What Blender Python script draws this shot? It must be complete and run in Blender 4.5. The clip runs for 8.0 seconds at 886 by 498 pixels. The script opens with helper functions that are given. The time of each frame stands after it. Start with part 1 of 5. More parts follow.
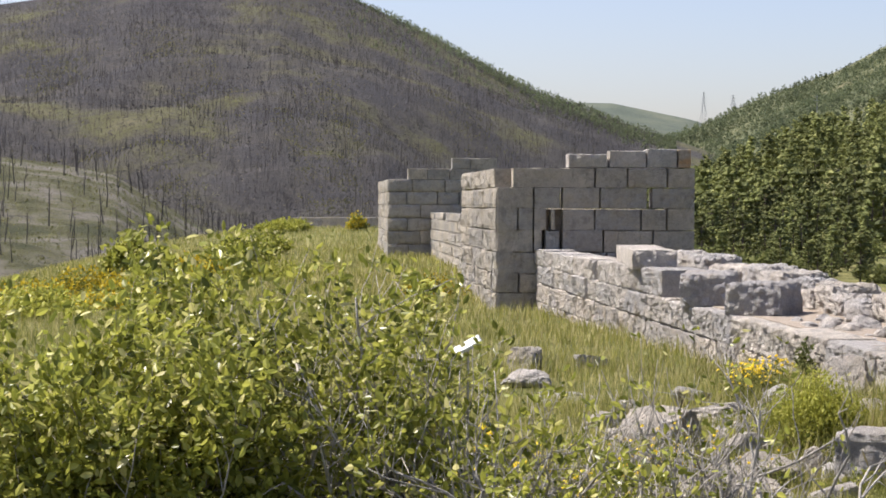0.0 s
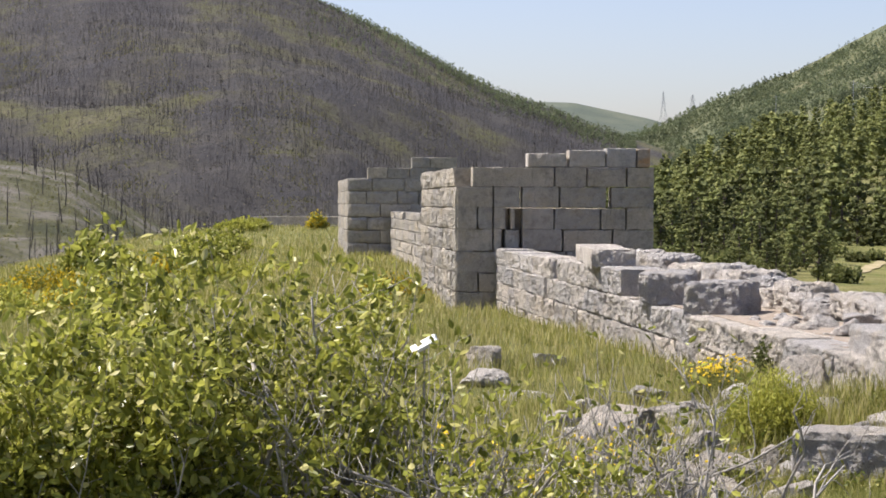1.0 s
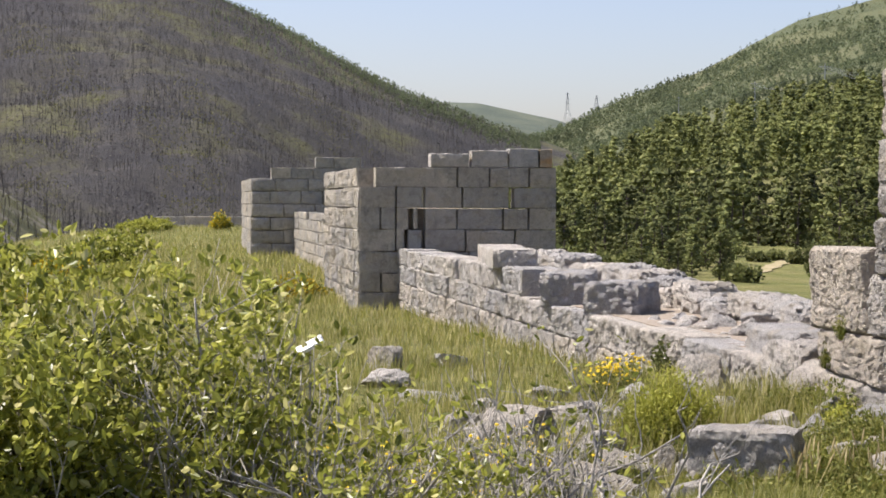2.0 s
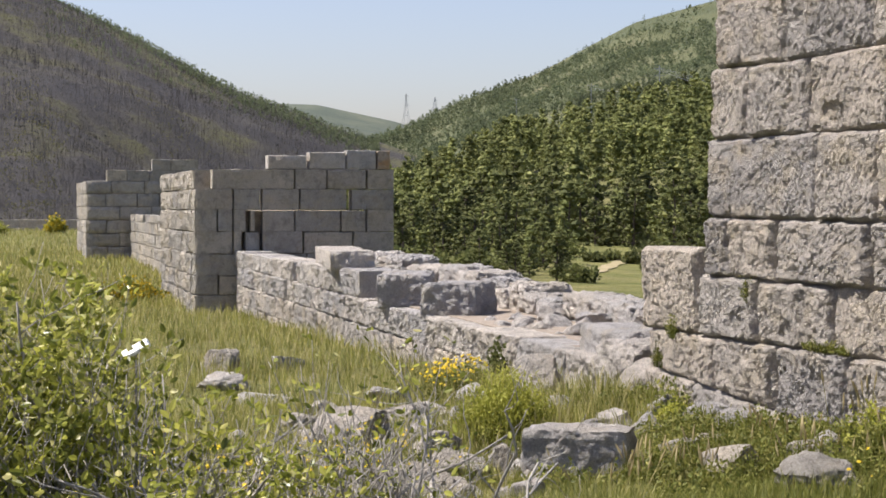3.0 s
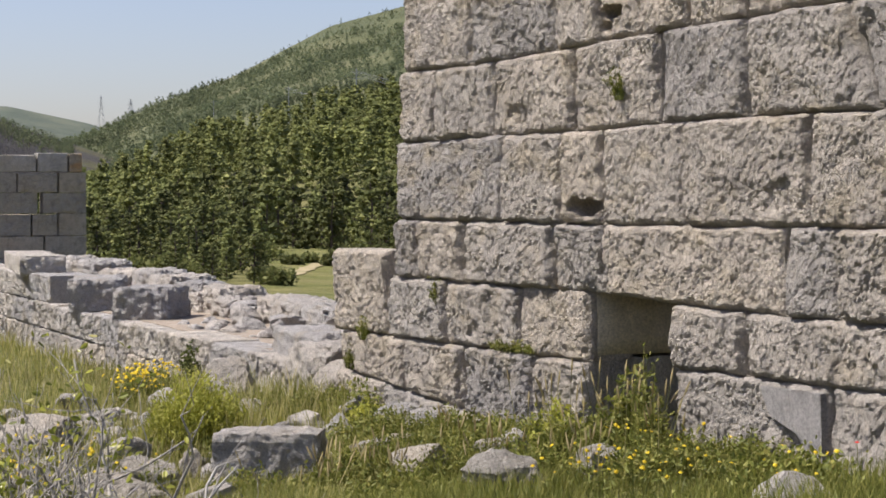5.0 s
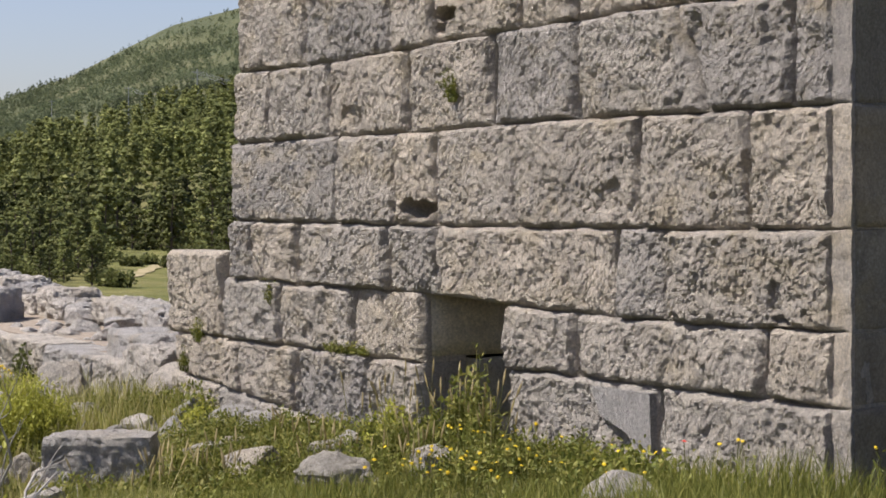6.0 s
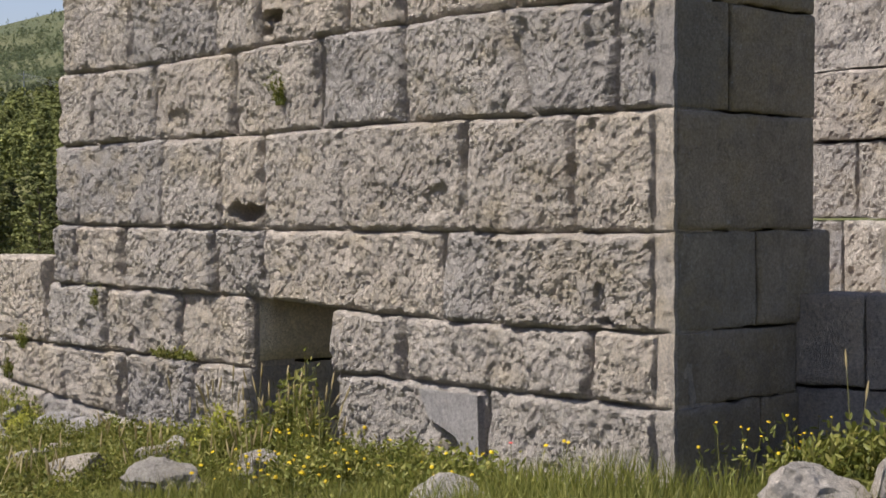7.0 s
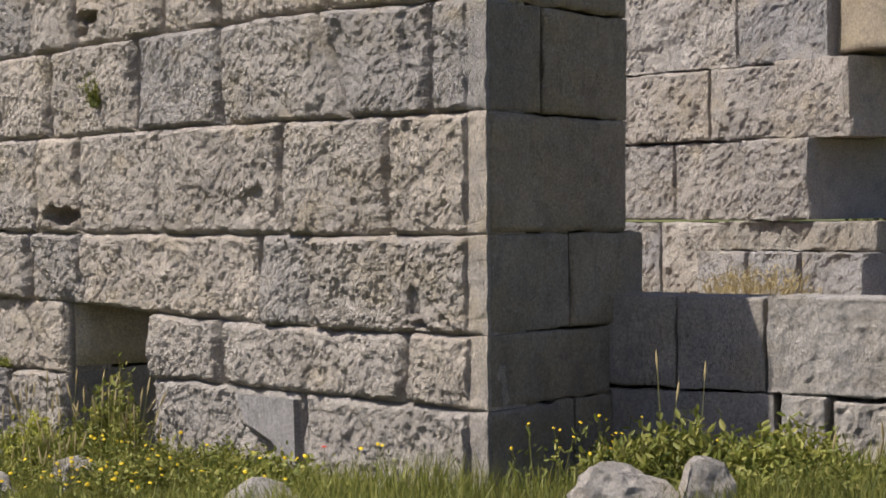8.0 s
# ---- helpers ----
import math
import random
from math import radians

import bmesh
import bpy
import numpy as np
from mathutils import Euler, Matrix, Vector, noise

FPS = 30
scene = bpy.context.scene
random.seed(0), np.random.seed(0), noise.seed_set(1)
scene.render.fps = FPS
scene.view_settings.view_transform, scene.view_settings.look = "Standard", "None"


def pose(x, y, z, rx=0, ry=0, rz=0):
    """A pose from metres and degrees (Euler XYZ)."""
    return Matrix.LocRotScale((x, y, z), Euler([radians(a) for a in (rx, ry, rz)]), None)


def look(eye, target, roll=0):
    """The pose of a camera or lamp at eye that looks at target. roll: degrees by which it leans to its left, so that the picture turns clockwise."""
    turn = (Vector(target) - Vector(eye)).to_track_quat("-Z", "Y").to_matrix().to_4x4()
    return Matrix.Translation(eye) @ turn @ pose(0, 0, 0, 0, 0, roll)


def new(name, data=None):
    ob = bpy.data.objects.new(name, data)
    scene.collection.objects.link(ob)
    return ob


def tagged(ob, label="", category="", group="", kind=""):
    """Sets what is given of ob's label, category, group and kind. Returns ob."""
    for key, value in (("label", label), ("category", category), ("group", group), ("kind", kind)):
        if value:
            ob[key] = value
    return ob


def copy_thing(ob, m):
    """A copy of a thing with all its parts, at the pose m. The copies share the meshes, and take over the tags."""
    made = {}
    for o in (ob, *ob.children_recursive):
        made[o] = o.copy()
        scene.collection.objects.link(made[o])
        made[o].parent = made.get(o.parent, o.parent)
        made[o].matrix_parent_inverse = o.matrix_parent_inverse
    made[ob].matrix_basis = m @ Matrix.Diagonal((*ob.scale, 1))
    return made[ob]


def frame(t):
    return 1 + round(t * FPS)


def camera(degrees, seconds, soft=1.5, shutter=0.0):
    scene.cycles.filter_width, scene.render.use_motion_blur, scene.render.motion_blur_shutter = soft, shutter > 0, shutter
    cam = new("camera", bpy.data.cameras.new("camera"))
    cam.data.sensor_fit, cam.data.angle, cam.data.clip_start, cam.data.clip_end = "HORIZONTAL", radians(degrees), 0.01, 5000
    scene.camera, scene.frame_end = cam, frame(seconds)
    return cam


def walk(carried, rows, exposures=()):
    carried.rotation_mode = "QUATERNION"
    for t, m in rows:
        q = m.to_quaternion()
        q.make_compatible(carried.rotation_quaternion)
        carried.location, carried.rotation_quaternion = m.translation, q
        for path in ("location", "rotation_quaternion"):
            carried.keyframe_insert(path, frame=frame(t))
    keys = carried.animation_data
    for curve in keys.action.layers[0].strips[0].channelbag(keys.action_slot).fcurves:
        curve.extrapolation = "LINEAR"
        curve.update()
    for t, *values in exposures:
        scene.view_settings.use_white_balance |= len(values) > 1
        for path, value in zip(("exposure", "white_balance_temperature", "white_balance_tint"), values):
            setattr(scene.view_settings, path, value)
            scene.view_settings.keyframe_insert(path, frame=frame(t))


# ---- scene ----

# ======== camera ========
cam = camera(25.47, 8.0, soft=1.7)


def view(x, y, z, yaw, pitch, roll):
    """Camera pose from a place, a compass angle from +Y, a pitch and a roll in degrees."""
    a, b = radians(yaw), radians(pitch)
    aim = Vector((x + math.sin(a) * math.cos(b), y + math.cos(a) * math.cos(b), z + math.sin(b)))
    return look((x, y, z), aim, roll)


walk(cam, [
    (0.0, view(-0.000, 0.000, 1.750, 8.833, -1.271, 0.264)),
    (0.5, view(0.000, 0.001, 1.750, 9.233, -1.273, 0.258)),
    (1.0, view(0.015, 0.002, 1.750, 9.997, -1.291, 0.304)),
    (2.3, view(0.103, 0.018, 1.750, 14.046, -1.249, 0.257)),
    (2.5, view(0.109, 0.014, 1.750, 15.026, -1.233, 0.198)),
    (3.0, view(0.130, 0.001, 1.750, 17.456, -1.205, 0.089)),
    (3.5, view(0.137, -0.013, 1.750, 19.412, -1.183, 0.048)),
    (4.0, view(0.157, -0.019, 1.750, 21.296, -1.164, -0.029)),
    (4.5, view(0.172, -0.028, 1.750, 23.382, -1.151, -0.073)),
    (5.0, view(0.207, -0.025, 1.750, 26.240, -1.135, -0.170)),
    (5.2, view(0.220, -0.027, 1.750, 27.393, -1.132, -0.157)),
    (6.3, view(0.282, -0.049, 1.750, 32.144, -1.079, -0.132)),
    (6.5, view(0.283, -0.048, 1.750, 33.153, -1.055, -0.154)),
    (7.0, view(0.298, -0.060, 1.750, 35.757, -1.016, -0.179)),
    (7.5, view(0.361, -0.101, 1.750, 37.747, -1.003, -0.280)),
    (8.0, view(0.432, -0.127, 1.750, 40.516, -0.962, -0.349)),
], [(0.0, 0.96), (2.5, 0.90), (3.5, 0.80), (5.0, 0.70), (6.5, 0.62), (8.0, 0.63)])

# ======== sky and sun ========
SUN = Vector((-0.488, 0.207, 0.848)).normalized()
world = bpy.data.worlds.new("sky")
scene.world = world
world.use_nodes = True
wn = world.node_tree.nodes
sky = wn.new("ShaderNodeTexSky")
sky.sky_type, sky.sun_disc = "NISHITA", False
sky.sun_elevation = math.asin(SUN.z)
sky.sun_rotation = math.atan2(SUN.x, SUN.y)
sky.air_density, sky.dust_density, sky.ozone_density = 1.0, 1.4, 2.0
haze = wn.new("ShaderNodeMix")
haze.data_type, haze.blend_type = "RGBA", "MULTIPLY"
haze.inputs[0].default_value, haze.inputs[7].default_value = 1.0, (1.09, 0.985, 1.075, 1)
world.node_tree.links.new(sky.outputs[0], haze.inputs[6])
world.node_tree.links.new(haze.outputs[2], wn["Background"].inputs[0])
wn["Background"].inputs[1].default_value = 0.084
sun = new("sun", bpy.data.lights.new("sun", "SUN"))
sun.data.energy, sun.data.angle, sun.data.color = 4.7, radians(0.6), (1.0, 0.945, 0.885)
sun.matrix_world = look(SUN * 60, (0, 0, 0))


# ======== materials ========
class Nodes:
    """Short hand for building a node material."""

    def __init__(self, name, rough=0.9):
        self.mat = bpy.data.materials.new(name)
        self.mat.use_nodes = True
        self.tree = self.mat.node_tree
        self.bsdf = self.tree.nodes["Principled BSDF"]
        self.bsdf.inputs["Roughness"].default_value = rough
        self.bsdf.inputs["Specular IOR Level"].default_value = 0.25
        self.geo = self.add("ShaderNodeNewGeometry")
        self.info = self.add("ShaderNodeObjectInfo")

    def add(self, kind, **props):
        n = self.tree.nodes.new(kind)
        for k, v in props.items():
            setattr(n, k, v)
        return n

    def link(self, a, b):
        self.tree.links.new(a, b)

    def place(self, sx=1, sy=1, sz=1, local=False):
        m = self.add("ShaderNodeMapping")
        m.inputs["Scale"].default_value = (sx, sy, sz)
        if local:
            self.link(self.add("ShaderNodeTexCoord").outputs["Object"], m.inputs[0])
        else:
            self.link(self.geo.outputs["Position"], m.inputs[0])
        return m.outputs[0]

    def noise(self, scale, detail=6, rough=0.6, at=None):
        n = self.add("ShaderNodeTexNoise")
        n.inputs["Scale"].default_value, n.inputs["Detail"].default_value, n.inputs["Roughness"].default_value = scale, detail, rough
        self.link(at or self.geo.outputs["Position"], n.inputs["Vector"])
        return n.outputs["Fac"]

    def cells(self, scale, at=None, feature="F1"):
        n = self.add("ShaderNodeTexVoronoi", feature=feature)
        n.inputs["Scale"].default_value = scale
        self.link(at or self.geo.outputs["Position"], n.inputs["Vector"])
        return n.outputs["Distance"]

    def ramp(self, fac, *stops):
        r = self.add("ShaderNodeValToRGB")
        els = r.color_ramp.elements
        while len(els) < len(stops):
            els.new(0.5)
        for e, (pos, col) in zip(els, stops):
            e.position = pos
            e.color = (*col, 1) if isinstance(col, tuple) else (col, col, col, 1)
        self.link(fac, r.inputs[0])
        return r.outputs[0]

    def mix(self, fac, a, b, mode="MIX"):
        m = self.add("ShaderNodeMix", data_type="RGBA", blend_type=mode)
        for sock, val in ((m.inputs[0], fac), (m.inputs[6], a), (m.inputs[7], b)):
            if isinstance(val, tuple):
                sock.default_value = (*val, 1)
            elif isinstance(val, (int, float)):
                sock.default_value = val
            else:
                self.link(val, sock)
        return m.outputs[2]

    def math(self, op, a, b=0.0):
        m = self.add("ShaderNodeMath", operation=op)
        for sock, val in ((m.inputs[0], a), (m.inputs[1], b)):
            if isinstance(val, (int, float)):
                sock.default_value = val
            else:
                self.link(val, sock)
        return m.outputs[0]

    def bump(self, height, dist, strength=1.0, prior=None):
        b = self.add("ShaderNodeBump")
        b.inputs["Strength"].default_value, b.inputs["Distance"].default_value = strength, dist
        self.link(height, b.inputs["Height"])
        if prior:
            self.link(prior, b.inputs["Normal"])
        return b.outputs[0]

    def finish(self, colour, normal=None):
        if isinstance(colour, tuple):
            self.bsdf.inputs["Base Color"].default_value = (*colour, 1)
        else:
            self.link(colour, self.bsdf.inputs["Base Color"])
        if normal:
            self.link(normal, self.bsdf.inputs["Normal"])
        return self.mat


def stone(name, light, mid, dark, warm, pits=1.0, tool=1.0, marks=0.5):
    """Weathered limestone: broad tone, ochre patches, grey lichen crust, white chips; granular pitted relief."""
    n = Nodes(name, 0.93)
    tone = n.ramp(n.noise(1.6, 6, 0.65), (0.32, mid), (0.68, light))
    tint = n.ramp(n.info.outputs["Random"], (0.0, (0.78, 0.79, 0.82)), (0.35, (0.95, 0.95, 0.95)), (0.7, (1.05, 1.02, 0.98)), (1.0, (1.16, 1.11, 1.03)))
    col = n.mix(1.0, tone, tint, "MULTIPLY")
    ochre = n.ramp(n.noise(1.5, 5, 0.7, n.place(1, 1, 1.6)), (0.50, 0.0), (0.66, 0.75))
    col = n.mix(ochre, col, warm)
    grey = n.ramp(n.noise(4.5, 9, 0.75), (0.49, 0.0), (0.66, 0.55))
    col = n.mix(grey, col, dark)
    streak = n.ramp(n.noise(2.0, 7, 0.72, n.place(5, 5, 0.8)), (0.55, 0.0), (0.72, 0.45))
    col = n.mix(streak, col, dark)
    chip = n.ramp(n.noise(2.3, 8, 0.72), (0.672, 0.0), (0.70, marks))
    col = n.mix(chip, col, (0.70, 0.67, 0.61))
    lichen = n.ramp(n.noise(34, 5, 0.7), (0.60, 0.0), (0.68, 0.45))
    col = n.mix(lichen, col, (0.56, 0.54, 0.49))
    fine = n.ramp(n.noise(48, 6, 0.78), (0.32, 0.62), (0.68, 1.36))
    col = n.mix(1.0, col, fine, "MULTIPLY")
    nor = n.bump(n.noise(11, 10, 0.72, n.place(1.5, 1.5, 0.9)), 0.036 * tool, 1.0)
    crumb = n.ramp(n.cells(44, n.place(1.4, 1.4, 0.8)), (0.0, 1.0), (0.55, 0.0))
    nor = n.bump(crumb, 0.015 * pits, 1.0, nor)
    pit = n.ramp(n.cells(26, n.place(1.4, 1.4, 0.7)), (0.08, 0.0), (0.30, 1.0))
    gate = n.ramp(n.noise(4, 5), (0.40, 1.0), (0.56, 0.0))
    nor = n.bump(n.math("MAXIMUM", pit, gate), 0.014 * pits, 1.0, nor)
    nor = n.bump(n.noise(40, 8, 0.82), 0.055 * tool, 1.0, nor)
    return n.finish(col, nor)


STONE = stone("weathered_limestone", (0.62, 0.56, 0.495), (0.49, 0.445, 0.40), (0.28, 0.262, 0.248), (0.54, 0.455, 0.335))
# darker, warmer copy of STONE: shade and grass bounce are in the colour
STONE_SMOOTH_SHADE = stone("shaded_dressed_limestone", (0.45, 0.385, 0.295), (0.34, 0.29, 0.225), (0.20, 0.176, 0.145), (0.42, 0.335, 0.21), 0.8, 0.6, 0.3)
STONE_PALE = stone("pale_limestone", (0.63, 0.59, 0.55), (0.49, 0.455, 0.42), (0.25, 0.235, 0.222), (0.50, 0.43, 0.34), 1.0, 1.0, 0.8)
STONE_FAR = stone("grey_limestone", (0.50, 0.46, 0.405), (0.38, 0.348, 0.306), (0.165, 0.154, 0.141), (0.47, 0.40, 0.30), 1.0, 0.9, 0.4)


# paler jamb stone: the doorway's bounced light is put into its colour
JAMB = stone("bounce_lit_limestone", (0.62, 0.55, 0.43), (0.50, 0.44, 0.34), (0.33, 0.29, 0.23), (0.50, 0.42, 0.27), 0.3, 0.25, 0.1)
LICHEN = stone("lichen_limestone", (0.50, 0.42, 0.33), (0.40, 0.34, 0.27), (0.24, 0.21, 0.175), (0.52, 0.29, 0.11), 1.0, 0.9, 0.3)


def soil():
    n = Nodes("reddish_soil", 0.95)
    col = n.ramp(n.noise(6, 8, 0.7), (0.35, (0.25, 0.195, 0.145)), (0.65, (0.38, 0.325, 0.265)))
    return n.finish(col, n.bump(n.noise(25, 6, 0.7), 0.04))


def turf():
    n = Nodes("meadow_turf", 0.95)
    col = n.ramp(n.noise(0.5, 7, 0.65), (0.33, (0.11, 0.125, 0.03)), (0.55, (0.19, 0.185, 0.055)), (0.72, (0.29, 0.25, 0.10)))
    dry = n.ramp(n.noise(0.07, 4), (0.5, 0.0), (0.66, 0.6))
    col = n.mix(dry, col, (0.25, 0.21, 0.09))
    fine = n.ramp(n.noise(24, 6, 0.75), (0.3, 0.45), (0.7, 1.4))
    col = n.mix(1.0, col, fine, "MULTIPLY")
    return n.finish(col, n.bump(n.noise(14, 7, 0.75), 0.12))


SOIL, TURF = soil(), turf()


def track():
    n = Nodes("sandy_track", 0.95)
    col = n.ramp(n.noise(0.9, 7, 0.7), (0.35, (0.19, 0.175, 0.07)), (0.6, (0.36, 0.29, 0.18)))
    return n.finish(col, n.bump(n.noise(6, 5), 0.05))


TRACK = track()


def leafy(name, stops, rough=0.6, thin=0.25, vary=0.35, spots=(0.6, 0.8, 1.2)):
    """Leaf material: colour by piece, a little light through it."""
    n = Nodes(name, rough)
    col = n.ramp(n.geo.outputs["Random Per Island"], *stops)
    var = n.ramp(n.info.outputs["Random"], (0.0, 1 - vary), (1.0, 1 + vary))
    col = n.mix(1.0, col, var, "MULTIPLY")
    patch = n.ramp(n.noise(spots[0], 3), (0.35, spots[1]), (0.65, spots[2]))
    col = n.mix(1.0, col, patch, "MULTIPLY")
    n.finish(col)
    if thin:
        tr = n.add("ShaderNodeBsdfTranslucent")
        n.link(col, tr.inputs[0])
        mx = n.add("ShaderNodeMixShader")
        mx.inputs[0].default_value = thin
        out = n.tree.nodes["Material Output"]
        n.link(n.bsdf.outputs[0], mx.inputs[1])
        n.link(tr.outputs[0], mx.inputs[2])
        n.link(mx.outputs[0], out.inputs[0])
    return n.mat


OAK_LEAF = leafy("oak_leaf", [(0.0, (0.11, 0.125, 0.024)), (0.45, (0.27, 0.285, 0.05)), (0.85, (0.46, 0.45, 0.09)), (1.0, (0.66, 0.60, 0.28))], 0.32, 0.42, 0.12)
GRASS = leafy("grass_blade", [(0.0, (0.18, 0.19, 0.042)), (0.45, (0.30, 0.29, 0.078)), (0.8, (0.42, 0.375, 0.15)), (1.0, (0.55, 0.47, 0.24))], 0.6, 0.40, 0.1)
HERB = leafy("herb_leaf", [(0.0, (0.10, 0.118, 0.024)), (0.6, (0.19, 0.20, 0.042)), (1.0, (0.33, 0.30, 0.09))], 0.55, 0.35, 0.2)
FERN = leafy("spurge_leaf", [(0.0, (0.23, 0.245, 0.04)), (0.6, (0.38, 0.38, 0.065)), (1.0, (0.52, 0.49, 0.12))], 0.55, 0.42, 0.15)
PETAL = leafy("yellow_petal", [(0.0, (0.62, 0.42, 0.015)), (1.0, (0.78, 0.58, 0.03))], 0.6, 0.25, 0.05)
BROOM = leafy("broom_twig", [(0.0, (0.17, 0.19, 0.04)), (0.45, (0.26, 0.26, 0.05)), (0.6, (0.50, 0.37, 0.02)), (1.0, (0.62, 0.45, 0.03))], 0.6, 0.3, 0.1)
RED_PETAL = leafy("red_petal", [(0.0, (0.55, 0.02, 0.01)), (1.0, (0.65, 0.03, 0.02))], 0.6, 0.25, 0.05)
STRAW = leafy("dry_straw", [(0.0, (0.38, 0.30, 0.14)), (1.0, (0.55, 0.45, 0.24))], 0.7, 0.25, 0.1)
PINE = leafy("pine_needles", [(0.0, (0.085, 0.098, 0.034)), (0.6, (0.145, 0.158, 0.050)), (1.0, (0.22, 0.22, 0.080))], 0.8, 0.35, 0.4, (0.12, 0.65, 1.4))
# greyed and lightened: distance haze is put into the needle colour
FAR_PINE = leafy("hazed_pine_needles", [(0.0, (0.085, 0.105, 0.060)), (0.6, (0.115, 0.135, 0.072)), (1.0, (0.15, 0.165, 0.085))], 0.85, 0.48, 0.1, (0.012, 0.75, 1.35))


def bark(name, a, b):
    n = Nodes(name, 0.9)
    col = n.ramp(n.noise(30, 5, 0.7, n.place(1, 1, 0.4)), (0.3, a), (0.7, b))
    return n.finish(col, n.bump(n.noise(60, 5), 0.01))


BARK = bark("grey_bark", (0.24, 0.215, 0.19), (0.50, 0.46, 0.41))
SCRUB = leafy("dry_scrub", [(0.0, (0.035, 0.032, 0.034)), (0.5, (0.085, 0.078, 0.072)), (0.8, (0.13, 0.12, 0.085)), (1.0, (0.20, 0.185, 0.13))], 0.9, 0.3, 0.1, (0.03, 0.8, 1.2))
REGROWTH = leafy("young_scrub", [(0.0, (0.08, 0.085, 0.03)), (0.6, (0.14, 0.14, 0.048)), (1.0, (0.21, 0.19, 0.08))], 0.9, 0.3, 0.1, (0.03, 0.8, 1.2))
CHAR = bark("charred_bark", (0.026, 0.023, 0.023), (0.085, 0.075, 0.070))
PINE_BARK = bark("pine_bark", (0.06, 0.045, 0.035), (0.14, 0.11, 0.09))


def slope(name, stops, scale, spots, spot_scale, bumpy):
    n = Nodes(name, 0.95)
    col = n.ramp(n.noise(scale, 7, 0.6), *stops)
    sp = n.ramp(n.noise(spot_scale, 6, 0.75), (0.5, 0.0), (0.66, 0.85))
    col = n.mix(sp, col, spots)
    rock = n.ramp(n.noise(scale * 3.3, 8, 0.8), (0.66, 0.0), (0.74, 0.5))
    col = n.mix(rock, col, (0.36, 0.33, 0.29))
    return n.finish(col, n.bump(n.noise(spot_scale * 1.5, 7, 0.75), bumpy))


BURNT = slope("burnt_slope", [(0.42, (0.064, 0.060, 0.062)), (0.53, (0.090, 0.083, 0.074)), (0.64, (0.135, 0.13, 0.062)), (0.76, (0.19, 0.17, 0.10))], 0.020, (0.055, 0.051, 0.054), 0.42, 2.6)
SPUR = slope("stony_slope", [(0.38, (0.07, 0.075, 0.034)), (0.48, (0.125, 0.12, 0.056)), (0.60, (0.21, 0.19, 0.155))], 0.10, (0.055, 0.055, 0.032), 0.8, 1.2)
WOODED = slope("wooded_slope", [(0.4, (0.10, 0.11, 0.04)), (0.6, (0.16, 0.15, 0.06))], 0.03, (0.07, 0.08, 0.03), 0.2, 0.8)
BALD = slope("bald_slope", [(0.4, (0.075, 0.085, 0.042)), (0.55, (0.105, 0.11, 0.054)), (0.75, (0.18, 0.165, 0.095))], 0.014, (0.075, 0.09, 0.045), 0.09, 1.5)
# greyed base colours stand for the haze over the far ridge
FARRIDGE = slope("hazed_slope", [(0.4, (0.075, 0.09, 0.068)), (0.6, (0.11, 0.12, 0.085))], 0.010, (0.055, 0.072, 0.056), 0.05, 2.0)


def plain(name, col, rough=0.5, metal=0.0):
    n = Nodes(name, rough)
    n.bsdf.inputs["Metallic"].default_value = metal
    tone = n.ramp(n.noise(3, 5), (0.3, tuple(c * 0.85 for c in col)), (0.7, col))
    return n.finish(tone)


STEEL = plain("galvanised_steel", (0.34, 0.35, 0.36), 0.5, 0.3)
WHITE = plain("white_paint", (0.78, 0.78, 0.76), 0.5)


# ======== mesh helpers ========
def from_arrays(name, verts, faces, mat, parent=None, label="", smooth=False, origin=None):
    verts = np.asarray(verts, float)
    if origin is None:
        origin = (0, 0, 0)
    me = bpy.data.meshes.new(name)
    me.from_pydata((verts - np.array(origin)).tolist(), [], faces if isinstance(faces, list) else faces.tolist())
    if smooth:
        me.polygons.foreach_set("use_smooth", [True] * len(me.polygons))
    me.materials.append(mat)
    me.update()
    ob = new(name, me)
    ob.location = origin
    if parent:
        ob.parent = parent
        ob.location = Vector(origin) - parent.location
    if label:
        ob["label"] = label
    return ob


def empty(name, at, label, category, group="", kind=""):
    ob = new(name)
    ob.location = at
    ob.empty_display_size = 0.2
    return tagged(ob, label, category, group, kind)


def fbm(x, y, z, octaves=4):
    return noise.fractal(Vector((x, y, z)), 0.9, 2.1, octaves)


def lerp_list(x, pts):
    return float(np.interp(x, [q[0] for q in pts], [q[1] for q in pts]))


# ======== ground ========
WALL_Z = [(-20, 0.35), (0, 0.2), (8, 0.08), (10, -0.02), (13, -0.24), (19, -0.34), (26, -0.72), (39, -0.98), (57, -1.3), (95, -0.95), (140, -0.3), (175, -0.05), (240, -4)]
CREST = [(-60, -26), (0, -14), (63, -4.3), (84, -1.2), (135, 5.9), (172, 15), (230, 30)]


def wall_x(y):
    return 8.4 + max(0.0, y - 19.2) * 0.0813


